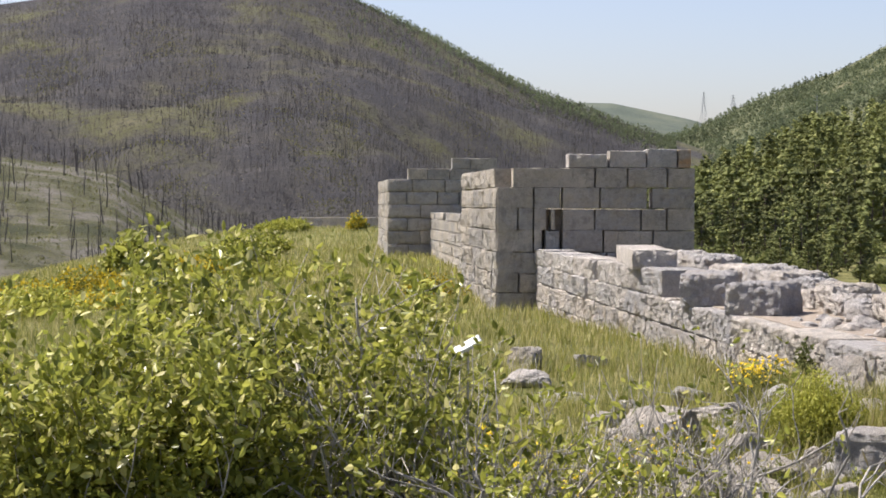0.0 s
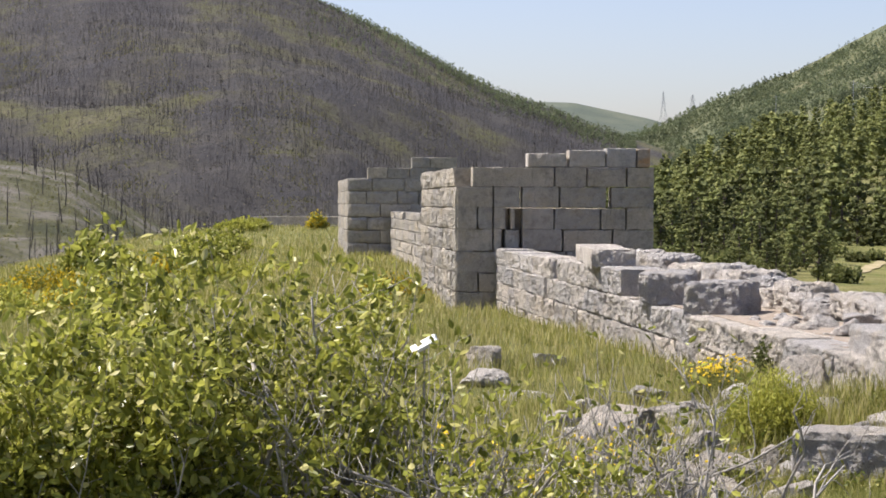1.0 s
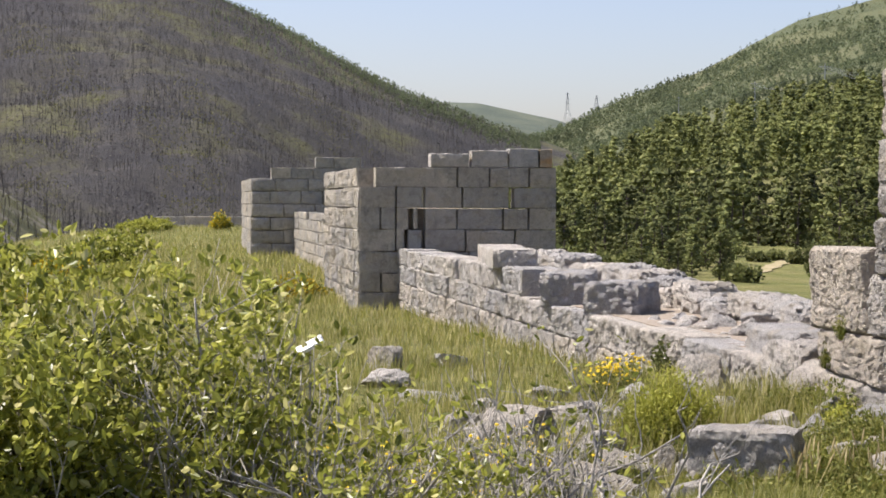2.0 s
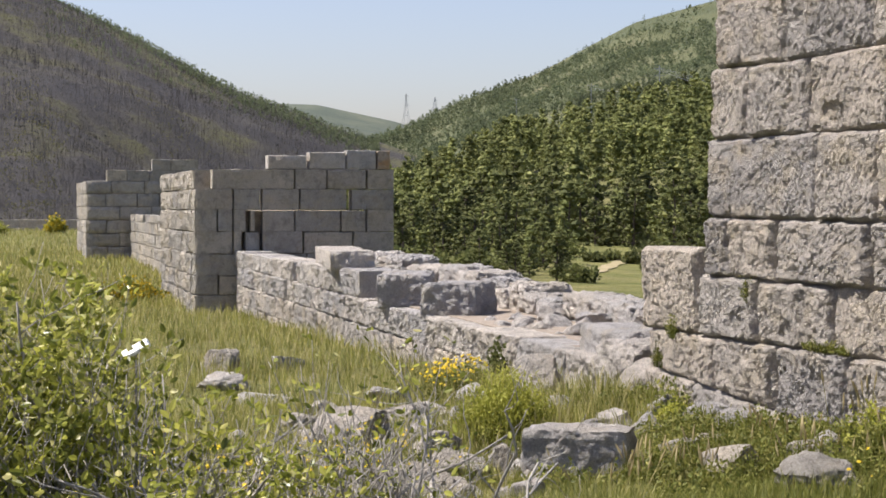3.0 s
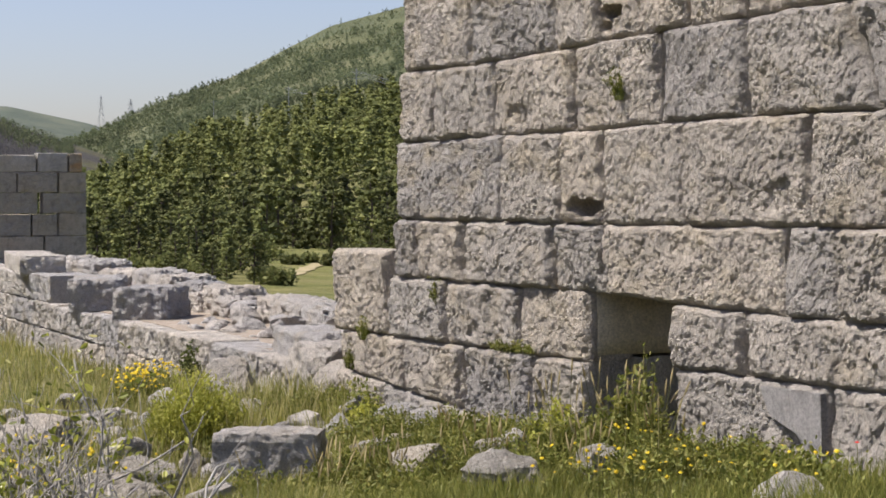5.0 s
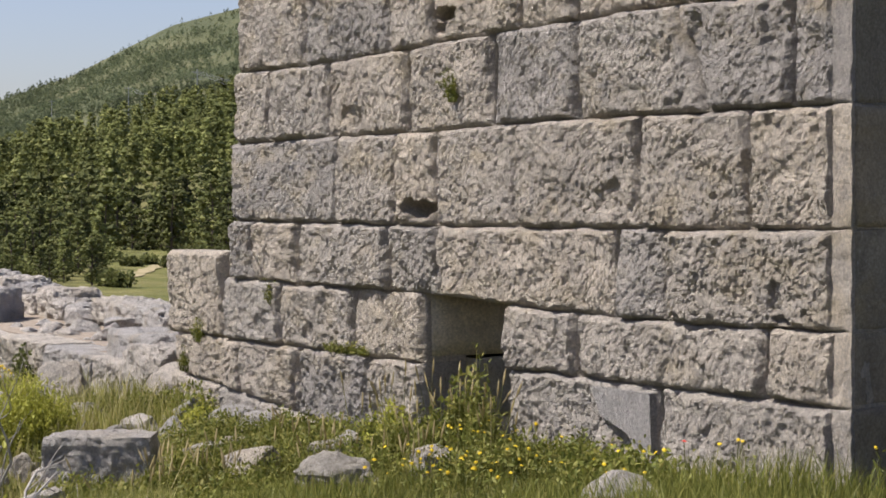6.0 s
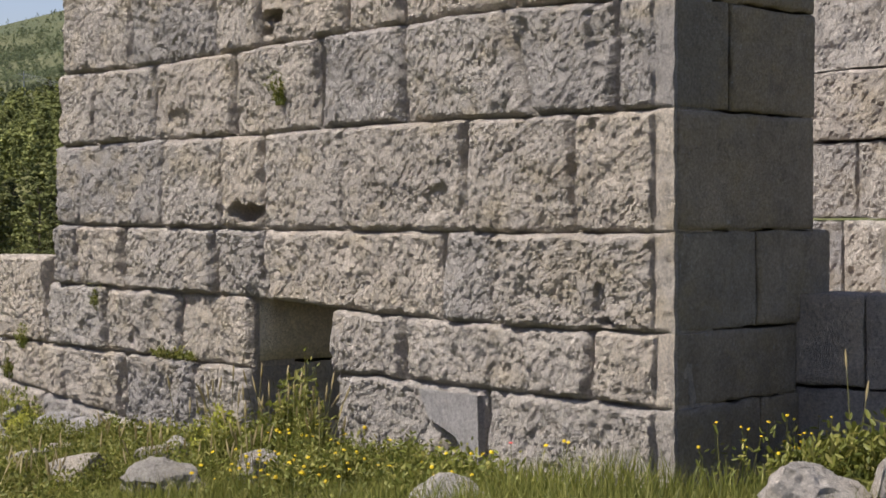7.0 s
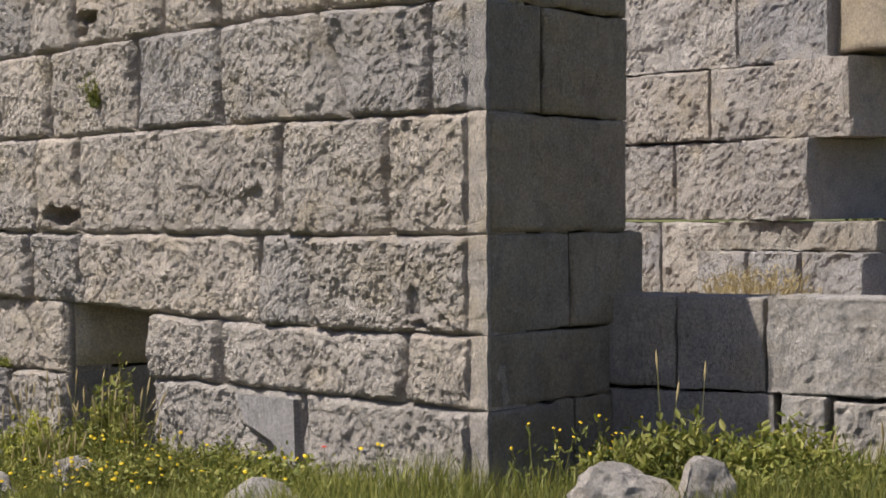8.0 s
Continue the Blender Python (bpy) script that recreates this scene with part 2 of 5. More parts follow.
def ground_z(x, y):
    z = lerp_list(y, WALL_Z)
    gap = wall_x(y) - x
    if gap > 0:
        z += -0.012 * min(gap, 14) - 0.05 * math.sin(y * 0.11) * min(gap / 8, 1)
        dip = min(1.0, max(0.0, (y - 10.5) / 3.5)) * min(1.0, max(0.0, (44 - y) / 18))
        z -= 0.27 * dip * min(1.0, gap / 2.2) ** 1.3
    else:
        z -= 0.030 * min(-gap, 140) * min(1.0, max(0.0, (y + x - 22) / 20))
        if y < 22 and x > 9.5:
            z += 0.22 * min(1, (x - 9.5) / 1.5) * min(1, max(0.0, (12.5 - y) / 2.5))
    drop = lerp_list(y, CREST) - x
    if drop > 0:
        z -= 0.30 * drop * min(1.0, drop / 14)
    far = max(0.0, math.hypot(x, y) - 190)
    z -= min(28, far * 0.18)
    r = math.hypot(x, y)
    if r < 90:
        z += 0.07 * fbm(x * 0.35, y * 0.35, 3.0) + 0.025 * fbm(x * 1.7, y * 1.7, 8.0)
    return max(z, -34)


def build_ground():
    rings = [0.0] + list(np.geomspace(0.8, 110, 190)) + list(np.geomspace(116, 4200, 46))
    azs = list(np.radians(np.arange(-14, 64, 0.45))) + list(np.radians(np.arange(64, 346, 6.0)))
    verts, faces, na = [], [], len(azs)
    for r in rings:
        for a in azs:
            x, y = r * math.sin(a), r * math.cos(a)
            verts.append((x, y, ground_z(x, y)))
    for i in range(len(rings) - 1):
        for j in range(na):
            k = (j + 1) % na
            faces.append((i * na + j, i * na + k, (i + 1) * na + k, (i + 1) * na + j))
    ob = from_arrays("ground", verts, faces, TURF, smooth=True)
    return tagged(ob, "grassy hilltop with dry and green spring turf", "ground", kind="structure")


def hill(name, label, profile, r0, z0, r1, mat, bow, rough, na=150, ns=44, back=True):
    """A hillside between a foot at r0 and a crest line given as (azimuth, elevation) pairs at r1."""
    a0, a1 = profile[0][0], profile[-1][0]
    verts, faces = [], []
    ss = list(np.linspace(0, 1, ns)) + ([1.06, 1.15, 1.35] if back else [])
    for s in ss:
        for j in range(na):
            az = a0 + (a1 - a0) * j / (na - 1)
            verts.append(hill_point(profile, r0, z0, r1, bow, rough, az, s))
    for i in range(len(ss) - 1):
        for j in range(na - 1):
            q = i * na + j
            faces.append((q, q + 1, q + na + 1, q + na))
    ob = from_arrays(name, verts, faces, mat, smooth=True)
    return tagged(ob, label, "hill", kind="structure")


def hill_point(profile, r0, z0, r1, bow, rough, az, s):
    top = 1.75 + r1 * math.tan(radians(lerp_list(az, profile)))
    r = r0 + (r1 - r0) * s
    a = radians(az)
    x, y = r * math.sin(a), r * math.cos(a)
    if s <= 1:
        z = z0 + (top - z0) * s ** bow
    else:
        z = top - (top - z0) * (s - 1) * 1.6
    fade = min(1.0, (1.0 - s) * 2.2) if s <= 1 else 0.0
    z += rough * fade * fbm(x / (r1 * 0.10), y / (r1 * 0.10), 2.0, 5)
    return (x, y, z)


MOUNTAIN = ([(-14, 5.0), (-8, 5.4), (-3.9, 5.64), (-2.8, 5.82), (1, 6.7), (4, 6.7), (6.43, 5.88), (8.41, 4.98), (9.9, 4.16), (11.55, 3.34), (13.03, 2.82), (14.34, 2.3), (15.49, 1.95), (18, 1.1)], 330, -32, 900, 1.1, 9)
SPUR_HILL = ([(-16, 2.4), (-8, 1.7), (-3.9, 1.33), (-2.32, 1.15), (-0.73, 0.84), (0.24, 0.27), (1.7, -0.62), (3.33, -0.95), (7, -2.2)], 130, -16, 300, 0.9, 2.5)
FAR_HILL = ([(9, 2.6), (11.5, 2.95), (13.03, 3.01), (13.77, 2.99), (14.67, 2.8), (15.97, 2.53), (18, 1.9)], 1700, -30, 2600, 0.8, 8)
BALD_HILL = ([(12, 1.2), (14, 1.6), (15.39, 2.0), (16.38, 2.35), (18.0, 3.12), (20.2, 3.90), (21.65, 4.66), (23, 5.36), (25.1, 5.92), (28, 6.5), (40, 6.4), (62, 5.4)], 420, -32, 1150, 0.9, 9)
PINE_HILL = ([(11, -1.6), (14, -0.8), (16.13, 0.3), (17.61, 0.95), (19.91, 1.7), (21.56, 2.2), (23.2, 2.6), (25, 2.95), (30, 3.8), (45, 4.2), (62, 4.2)], 150, -4.5, 400, 1.1, 4)

build_ground()
hill("mountain", "burnt mountainside of dark scrub and dead trunks", *MOUNTAIN[:4], BURNT, *MOUNTAIN[4:])
hill("stony_spur", "stony spur with charred trees and thin grass", *SPUR_HILL[:4], SPUR, *SPUR_HILL[4:])
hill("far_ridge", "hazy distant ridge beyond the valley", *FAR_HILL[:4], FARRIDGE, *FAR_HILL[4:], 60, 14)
hill("bald_hill", "wooded hill with a bald grassy summit", *BALD_HILL[:4], BALD, *BALD_HILL[4:])
hill("wooded_hill", "pine covered hillside above a small clearing", *PINE_HILL[:4], WOODED, *PINE_HILL[4:])


# ======== masonry ========
def block_mesh(name, frame_of, u0, u1, z0, z1, depth, mat, parent, amp=0.045, cell=0.07, margin=(0, 0), seed=0.0, tilt=0.0, label=""):
    """A rock-faced ashlar block. frame_of(u, d, z) gives the place d metres behind the wall's face."""
    gap = 0.010 if cell < 0.075 else 0.018
    u0, u1, z0, z1 = u0 + gap, u1 - gap, z0 + gap * 0.6, z1 - gap * 0.6
    nu = max(6, min(120, int((u1 - u0) / cell) + 3))
    nv = max(6, min(42, int((z1 - z0) / cell) + 3))
    fus = [0.0, 0.014 / (u1 - u0)] + [i / (nu - 3) for i in range(1, nu - 3)] + [1 - 0.014 / (u1 - u0), 1.0]
    fvs = [0.0, 0.012 / (z1 - z0)] + [j / (nv - 3) for j in range(1, nv - 3)] + [1 - 0.012 / (z1 - z0), 1.0]
    verts, faces = [], []
    groove = 0.5 + 0.5 * math.sin(seed * 12.9 + u0 * 7.1)
    lift = 0.03 * fbm(u0 * 3.1, z0 * 2.7, seed + 7.7)
    for j in range(nv):
        for i in range(nu):
            fu, fv = fus[i], fvs[j]
            u, z = u0 + (u1 - u0) * fu, z0 + (z1 - z0) * fv + tilt * (fu - 0.5)
            eu, ez = min(u - u0, u1 - u), min(z - z0, z1 - z) if tilt == 0 else min(fv, 1 - fv) * (z1 - z0)
            edge = min(eu, ez)
            rise = min(1.0, max(0.0, min(eu / 0.045, ez / 0.03))) ** 0.5
            if margin[1] and u1 - u < margin[1]:
                rise = 0.0
            if margin[0] and u - u0 < margin[0]:
                rise = 0.0
            rough_h = 0.75 * fbm(u * 1.9, z * 1.5, seed) + 0.55 * fbm(u * 8.5, z * 4.0, seed + 3)
            if amp > 0.025 and cell < 0.1:
                rough_h += 0.24 * fbm(u * 25, z * (7 + 10 * groove), seed + 5, 3) + 0.20 * fbm(u * 48, z * 36, seed + 6, 2)
                rough_h -= 0.55 * max(0.0, fbm(u * 11, z * 8, seed + 9, 3) - 0.30)
            d = -(amp * rise * (0.30 + rough_h)) - lift * rise + (((0.035 if eu < 0.004 else (0.010 if cell < 0.1 else 0.05)) if amp > 0.03 else 0.012) if edge < 0.004 else 0.0)
            if edge < 0.004:
                wob = 0.018 * fbm(u * 5, z * 5, seed + 11)
                if eu < 0.004:
                    u += wob
                else:
                    z += wob
            verts.append(frame_of(u, d, z))
    ring = [i for i in range(nu)] + [j * nu + nu - 1 for j in range(1, nv)] + [(nv - 1) * nu + i for i in range(nu - 2, -1, -1)] + [j * nu for j in range(nv - 2, 0, -1)]
    for j in range(nv - 1):
        for i in range(nu - 1):
            q = j * nu + i
            faces.append((q, q + 1, q + nu + 1, q + nu))
    rim = len(verts)
    verts += [verts[k] for k in ring]
    base = len(verts)
    for k in ring:
        j, i = divmod(k, nu)
        fu, fv = fus[i], fvs[j]
        verts.append(frame_of(u0 + (u1 - u0) * fu, depth, z0 + (z1 - z0) * fv + tilt * (fu - 0.5)))
    m = len(ring)
    for k in range(m):
        faces.append((rim + (k + 1) % m, rim + k, base + k, base + (k + 1) % m))
    faces.append(tuple(base + k for k in range(m - 1, -1, -1)))
    mid = frame_of((u0 + u1) / 2, depth / 2, (z0 + z1) / 2)
    return from_arrays(name, verts, faces, mat, parent, label, smooth=amp < 0.025, origin=mid)


def wall_frame(ox, oy, az):
    """Face line from (ox, oy) running along compass angle az; outward is to the right of that way."""
    a = radians(az)
    du, dn = (math.sin(a), math.cos(a)), (math.cos(a), -math.sin(a))

    def at(u, d, z):
        return (ox + du[0] * u - dn[0] * d, oy + du[1] * u - dn[1] * d, z)
    return at


def prism(name, pts, z0, z1, mat, parent=None, label=""):
    n = len(pts)
    verts = [(x, y, z0) for x, y in pts] + [(x, y, z1) for x, y in pts]
    faces = [tuple(range(n - 1, -1, -1)), tuple(range(n, 2 * n))] + [(i, (i + 1) % n, n + (i + 1) % n, n + i) for i in range(n)]
    return from_arrays(name, verts, faces, mat, parent, label, origin=(pts[0][0], pts[0][1], z0))


# ---- near tower: its long face looks west, u runs south along it from y = 20 ----
tower = empty("ruined_tower", (8.4, 13, -0.3), "ruined grey limestone tower wall with a low doorway", "ruin")
FACE = wall_frame(8.4, 20.0, 180)


BED_A = [(8.78, 3.86), (17.5, 3.88)]
BED_AB = [(8.78, 3.08), (10.5, 3.14), (12.7, 3.13), (14.1, 3.10), (16.0, 3.08), (17.43, 3.11)]
BED_BC = [(8.78, 2.39), (12.46, 2.42), (13.66, 2.40), (15.5, 2.42), (17.5, 2.41)]
BED_CD = [(8.78, 1.63), (12.5, 1.62), (15.4, 1.64), (17.6, 1.66)]
BED_DE = [(8.78, 1.015), (10.45, 0.99), (12.6, 1.03), (13.87, 1.07), (16.5, 1.08), (17.8, 1.10)]
BED_EF = [(8.78, 0.55), (12.6, 0.54), (13.88, 0.50), (19.2, 0.49)]
BED_FG = [(8.78, -0.45), (12.6, -0.45), (13.88, -0.28), (15.0, -0.20), (17.4, -0.02), (19.1, 0.10)]
# sockets and spalled hollows in the face: y, z, half width, half height, depth
HOLLOWS = [(13.52, 3.34, 0.20, 0.06, 0.20), (13.60, 3.24, 0.16, 0.05, 0.10), (13.92, 1.77, 0.25, 0.09, 0.28), (9.40, 1.06, 0.10, 0.04, 0.12), (9.45, 1.18, 0.07, 0.12, 0.04),
           (10.22, 2.85, 0.12, 0.22, 0.035), (9.45, 2.95, 0.12, 0.35, 0.05), (11.22, 1.84, 0.18, 0.12, 0.035), (16.9, 0.65, 0.14, 0.12, 0.03), (15.9, 0.62, 0.12, 0.14, 0.03), (15.35, 0.16, 0.10, 0.22, 0.03),
           (14.6, 0.0, 0.05, 0.4, 0.04), (16.25, 0.0, 0.06, 0.25, 0.04), (11.1, 0.15, 0.14, 0.14, 0.03), (15.1, 2.58, 0.25, 0.10, 0.03)]


def face_block(ya, yb, lo, hi, seed, amp=0.036, cell=0.0155, margin=0.0, depth=0.42, mat=STONE, parent=tower):
    """A quarry-faced block in the west face. ya, yb: its joints, each one y or a pair (at the bed, at the top); lo, hi: its beds."""
    ya, yb = (ya if isinstance(ya, tuple) else (ya, ya)), (yb if isinstance(yb, tuple) else (yb, yb))
    zl, zh = lerp_list((ya[0] + yb[0]) / 2, lo), lerp_list((ya[0] + yb[0]) / 2, hi)
    nu, nv = max(8, int((ya[0] - yb[0]) / cell)), max(8, int((zh - zl) / cell))
    r = random.Random(int(seed * 997))
    tool, slant, swell = r.uniform(0.1, 1.0), r.uniform(-2.0, 2.0), r.uniform(0.0, 0.035)
    ramp_u, ramp_v = r.uniform(-0.022, 0.022), r.uniform(-0.012, 0.022)
    hollows = [q for q in HOLLOWS if yb[0] - 0.5 < q[0] < ya[0] + 0.5 and zl - 0.3 < q[1] < zh + 0.3]
    fus = [0.0, 0.006] + [i / nu for i in range(1, nu)] + [0.994, 1.0]
    fvs = [0.0, 0.012] + [j / nv for j in range(1, nv)] + [0.988, 1.0]
    nu, nv = len(fus), len(fvs)
    verts, faces, flat = [], [], []
    for fv in fvs:
        y_a, y_b = ya[0] + (ya[1] - ya[0]) * fv - 0.011, yb[0] + (yb[1] - yb[0]) * fv + (0.011 if not margin else 0.0)
        for fu in fus:
            y = y_a + (y_b - y_a) * fu
            z0, z1 = lerp_list(y, lo) + 0.002, lerp_list(y, hi) - 0.002
            z = z0 + (z1 - z0) * fv
            calm = min(1.0, max(0.0, (y - 8.78) / 0.3))
            eu, ez = min(y_a - y, (y - y_b) if not margin else 1.0), min(z - z0, z1 - z)
            worn = 0.030 + 0.030 * abs(fbm(y * 3.3, z * 3.3, seed + 2, 2))
            rise = min(1.0, max(0.0, eu) / (worn * 1.5)) ** 0.6 * min(1.0, max(0.0, ez) / worn) ** 0.55
            h = 0.75 * fbm(y * 1.8, z * 1.6, seed) + 0.60 * fbm(y * 5.5, z * 4.5, seed + 3)
            h += 0.45 * tool * fbm((y + z * slant * 0.1) * 17, z * 4, seed + 5, 2) + 0.40 * fbm(y * 26, z * 20, seed + 6, 3)
            h -= 0.6 * max(0.0, fbm(y * 10, z * 8, seed + 9, 3) - 0.28)
            out = amp * (0.55 + h) + swell + ramp_u * (fu - 0.5) * 2 + ramp_v * (fv - 0.5) * 2
            if margin and y - y_b < margin:
                out = 0.006 + 0.012 * fbm(y * 12, z * 9, seed, 3)
                rise = min(1.0, max(0.0, ez) / 0.02)
            d = -out * rise + (0.060 if eu < ez else 0.030) * (1 - rise) * calm
            for hy, hz, ry, rz, deep in hollows:
                q = ((y - hy) / ry) ** 2 + ((z - hz) / rz) ** 2 + 0.5 * fbm(y * 9, z * 9, 40.0, 2)
                if q < 1:
                    d += deep * min(1.0, (1 - q) * 2.2)
            flat.append((y, z))
            verts.append((8.4 + d, y + calm * 0.022 * fbm(y * 2.6, z * 2.6, 11.0, 3), z + 0.016 * fbm(y * 2.2, z * 2.2, 31.0, 3)))
    for j in range(nv - 1):
        for i in range(nu - 1):
            q = j * nu + i
            faces.append((q, q + 1, q + nu + 1, q + nu))
    ring = list(range(nu)) + [j * nu + nu - 1 for j in range(1, nv)] + [(nv - 1) * nu + i for i in range(nu - 2, -1, -1)] + [j * nu for j in range(nv - 2, 0, -1)]
    base, m = len(verts), len(ring)
    verts += [(8.4 + depth, max(flat[k][0], 8.78 + 0.27 * depth), flat[k][1]) for k in ring]
    for k in range(m):
        faces.append((ring[(k + 1) % m], ring[k], base + k, base + (k + 1) % m))
    faces.append(tuple(base + k for k in range(m - 1, -1, -1)))
    return from_arrays("stone_block", verts, faces, mat, parent, origin=(8.6, (ya[0] + yb[0]) / 2, (zl + zh) / 2))


def course(joints, lo, hi, seed, amp=0.036):
    """Blocks between joints, given as world y falling towards the corner."""
    for k, (a, b) in enumerate(zip(joints, joints[1:])):
        face_block(a, b, lo, hi, seed + 0.37 * k, amp, margin=0.17 if b == 8.78 else 0.0)


course([17.47, 15.98, 14.46, 13.72, 12.44, 11.65, 10.35, 8.78], BED_AB, BED_A, 1)
course([17.52, 16.72, 15.59, 14.12, 12.82, 11.65, (10.15, 10.50), 9.30, 8.78], BED_BC, BED_AB, 2)
course([17.56, 15.38, 14.32, 13.67, 12.46, 10.88, 9.71, 8.78], BED_CD, BED_BC, 4)
course([17.65, 17.09, 16.13, 14.44, (13.60, 13.66), 11.18, 10.58, 8.78], BED_DE, BED_CD, 6, 0.042)
course([17.79, 16.49, 15.08, 13.88], BED_EF, BED_DE, 8)
course([12.61, 11.66, 9.55, 8.78], BED_EF, BED_DE, 9)
face_block(19.21, 17.79, BED_EF, [(8.78, 1.36), (19.2, 1.35)], 10)
course([19.05, 17.40, 16.12, 14.78, 13.88], BED_FG, BED_EF, 11, 0.042)
course([12.60, 10.67, 8.78], BED_FG, BED_EF, 12)
course([19.1, 17.9, 16.6, 15.2, 13.89], [(8.78, -0.75), (19.2, -0.6)], BED_FG, 13, 0.03)
PATCH = [(8.345, 11.42, 0.50), (8.345, 10.72, 0.50), (8.345, 10.70, 0.02), (8.345, 10.84, 0.06), (8.345, 10.98, 0.20), (8.345, 11.30, 0.30)]
from_arrays("broken_face", PATCH + [(8.45, y, z) for _, y, z in PATCH], [(0, 1, 2, 3, 4, 5), (6, 11, 10, 9, 8, 7)] + [(i, 6 + i, 6 + (i + 1) % 6, (i + 1) % 6) for i in range(6)], STONE_PALE, tower, "pale freshly broken stone face")
# hole course sill and doorway jambs
BACK = 1.66
JAMB_FAR = wall_frame(8.46, 13.90, 90)
for lo, hi in ((-0.75, 0.02), (0.02, 0.53), (0.53, 1.07)):
    block_mesh("jamb_stone", JAMB_FAR, 0.0, BACK - 0.05, lo, hi, 0.3, JAMB, tower, 0.008, 0.15, seed=lo)
# filling between the faces, added as a dark backing that stops light leaking
prism("wall_core", [(8.72, 17.4), (8.72, 14.2), (10.05, 14.2), (10.05, 17.4)], -0.6, 3.8, STONE_SMOOTH_SHADE, tower)
prism("wall_core", [(8.72, 12.58), (8.72, 9.1), (10.0, 9.45), (10.0, 12.58)], -0.6, 3.8, STONE_SMOOTH_SHADE, tower)
# kept thin above the passage so more light reaches the jambs
prism("wall_core", [(8.78, 14.2), (8.78, 12.58), (9.55, 12.58), (9.55, 14.2)], 1.1, 3.8, STONE_SMOOTH_SHADE, tower)
prism("wall_core", [(8.72, 19.0), (8.72, 17.4), (10.0, 17.4), (10.0, 19.0)], -0.6, 1.3, STONE_SMOOTH_SHADE, tower)
# shaded end face of the tower; shade also toned into its darker stone
SKEW = wall_frame(8.4, 8.78, 76)


def END(u, d, z):
    x, y, zz = SKEW(u, min(d, 0.0), z)
    return (x + 0.12 * max(d, 0.0) + 0.002, y + max(d, 0.0), zz)


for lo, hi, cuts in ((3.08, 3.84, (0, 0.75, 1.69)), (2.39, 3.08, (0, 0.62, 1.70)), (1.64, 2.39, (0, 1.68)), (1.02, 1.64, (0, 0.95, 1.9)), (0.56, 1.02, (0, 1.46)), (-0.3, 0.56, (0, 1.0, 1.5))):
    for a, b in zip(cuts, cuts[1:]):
        block_mesh("stone_block", END, a + (0.0 if a else 0.012), b, lo, hi, 0.40, STONE_SMOOTH_SHADE, tower, 0.020, 0.04, seed=lo * 3 + a)

# ---- low wall beside the tower's end, and the inner wall behind it ----
low_wall = empty("low_wall", (9.84, 9.14, 0.2), "low wall of big grey blocks half in the tower's shade", "ruin")
LOW = wall_frame(9.84, 9.14, 164.7)
for a, b, lo, hi, am in ((-0.3, 0.48, 0.605, 1.22, 0.012), (0.48, 1.12, 0.605, 1.22, 0.015), (1.12, 2.0, 0.60, 1.23, 0.03), (2.02, 3.2, 0.5, 1.1, 0.04),
                         (-0.3, 1.18, 0.05, 0.60, 0.012), (1.21, 1.55, 0.08, 0.60, 0.04), (1.57, 2.2, 0.08, 0.58, 0.05), (2.2, 3.2, 0.0, 0.5, 0.05)):
    # blocks past the shadow edge get paler stone: sunlight is in the colour
    block_mesh("stone_block", LOW, a, b, lo, hi, 0.5, STONE_PALE if a > 1 else STONE, low_wall, am, 0.035, seed=a + lo)

inner_wall = empty("inner_wall", (14.1, 12, 0.4), "sunlit inner wall of pale hewn limestone blocks", "ruin")
INNER = wall_frame(14.15, 15.0, 180)
# thin slab at 1.42 coloured darker for shade, rubble below it paler for sun
for lo, hi, cuts, mt, back in ((3.10, 3.95, (0, 1.2, 3.18, 4.24), STONE_PALE, 0.06), (2.43, 3.09, (0.4, 1.6, 2.90, 3.74), STONE, 0.0), (2.42, 3.12, (3.74, 4.60), STONE, -0.10), (1.70, 2.42, (0.4, 1.5, 2.43, 3.40), STONE, 0.02),
                               (1.70, 2.42, (3.40, 4.20), STONE, -0.16), (1.42, 1.69, (3.06, 4.9), STONE_FAR, -0.1), (0.9, 1.42, (3.0, 3.6, 4.2, 4.9), STONE_PALE, -0.3), (1.0, 1.68, (0.5, 1.7, 2.28, 3.06), STONE_PALE, 0.0), (0.2, 1.0, (0.3, 2.0, 3.4, 4.8), STONE, 0.0)):
    for a, b in zip(cuts, cuts[1:]):
        block_mesh("stone_block", lambda u, d, z, k=back: INNER(u, d + k, z), a, b, lo, hi, 1.1, mt, inner_wall, 0.05, 0.03, seed=lo + a)

bank = prism("earth_bank", [(10.5, 8.9), (11.0, 6.6), (14.1, 8.5), (14.1, 14.2), (10.4, 12.4)], -0.5, 1.0, SOIL)
tagged(bank, "earth and rubble bank behind the low wall", "ground", kind="structure")
# smooth top block, its shade deepened by the darker stone colour
block_mesh("stone_block", wall_frame(14.45, 11.25, 192), 0.0, 1.6, 3.16, 4.1, 0.6, STONE_SMOOTH_SHADE, inner_wall, 0.02, 0.08, seed=9.1)
# ---- curtain wall running away from the tower ----
curtain = empty("curtain_wall", (8.4, 19.2, -0.8), "ruined curtain wall of low grey limestone courses", "ruin")
CA = 4.65
CUR = wall_frame(8.4 + math.sin(radians(CA)) * 40, 19.2 + math.cos(radians(CA)) * 40, 180 + CA)
rng = random.Random(4)


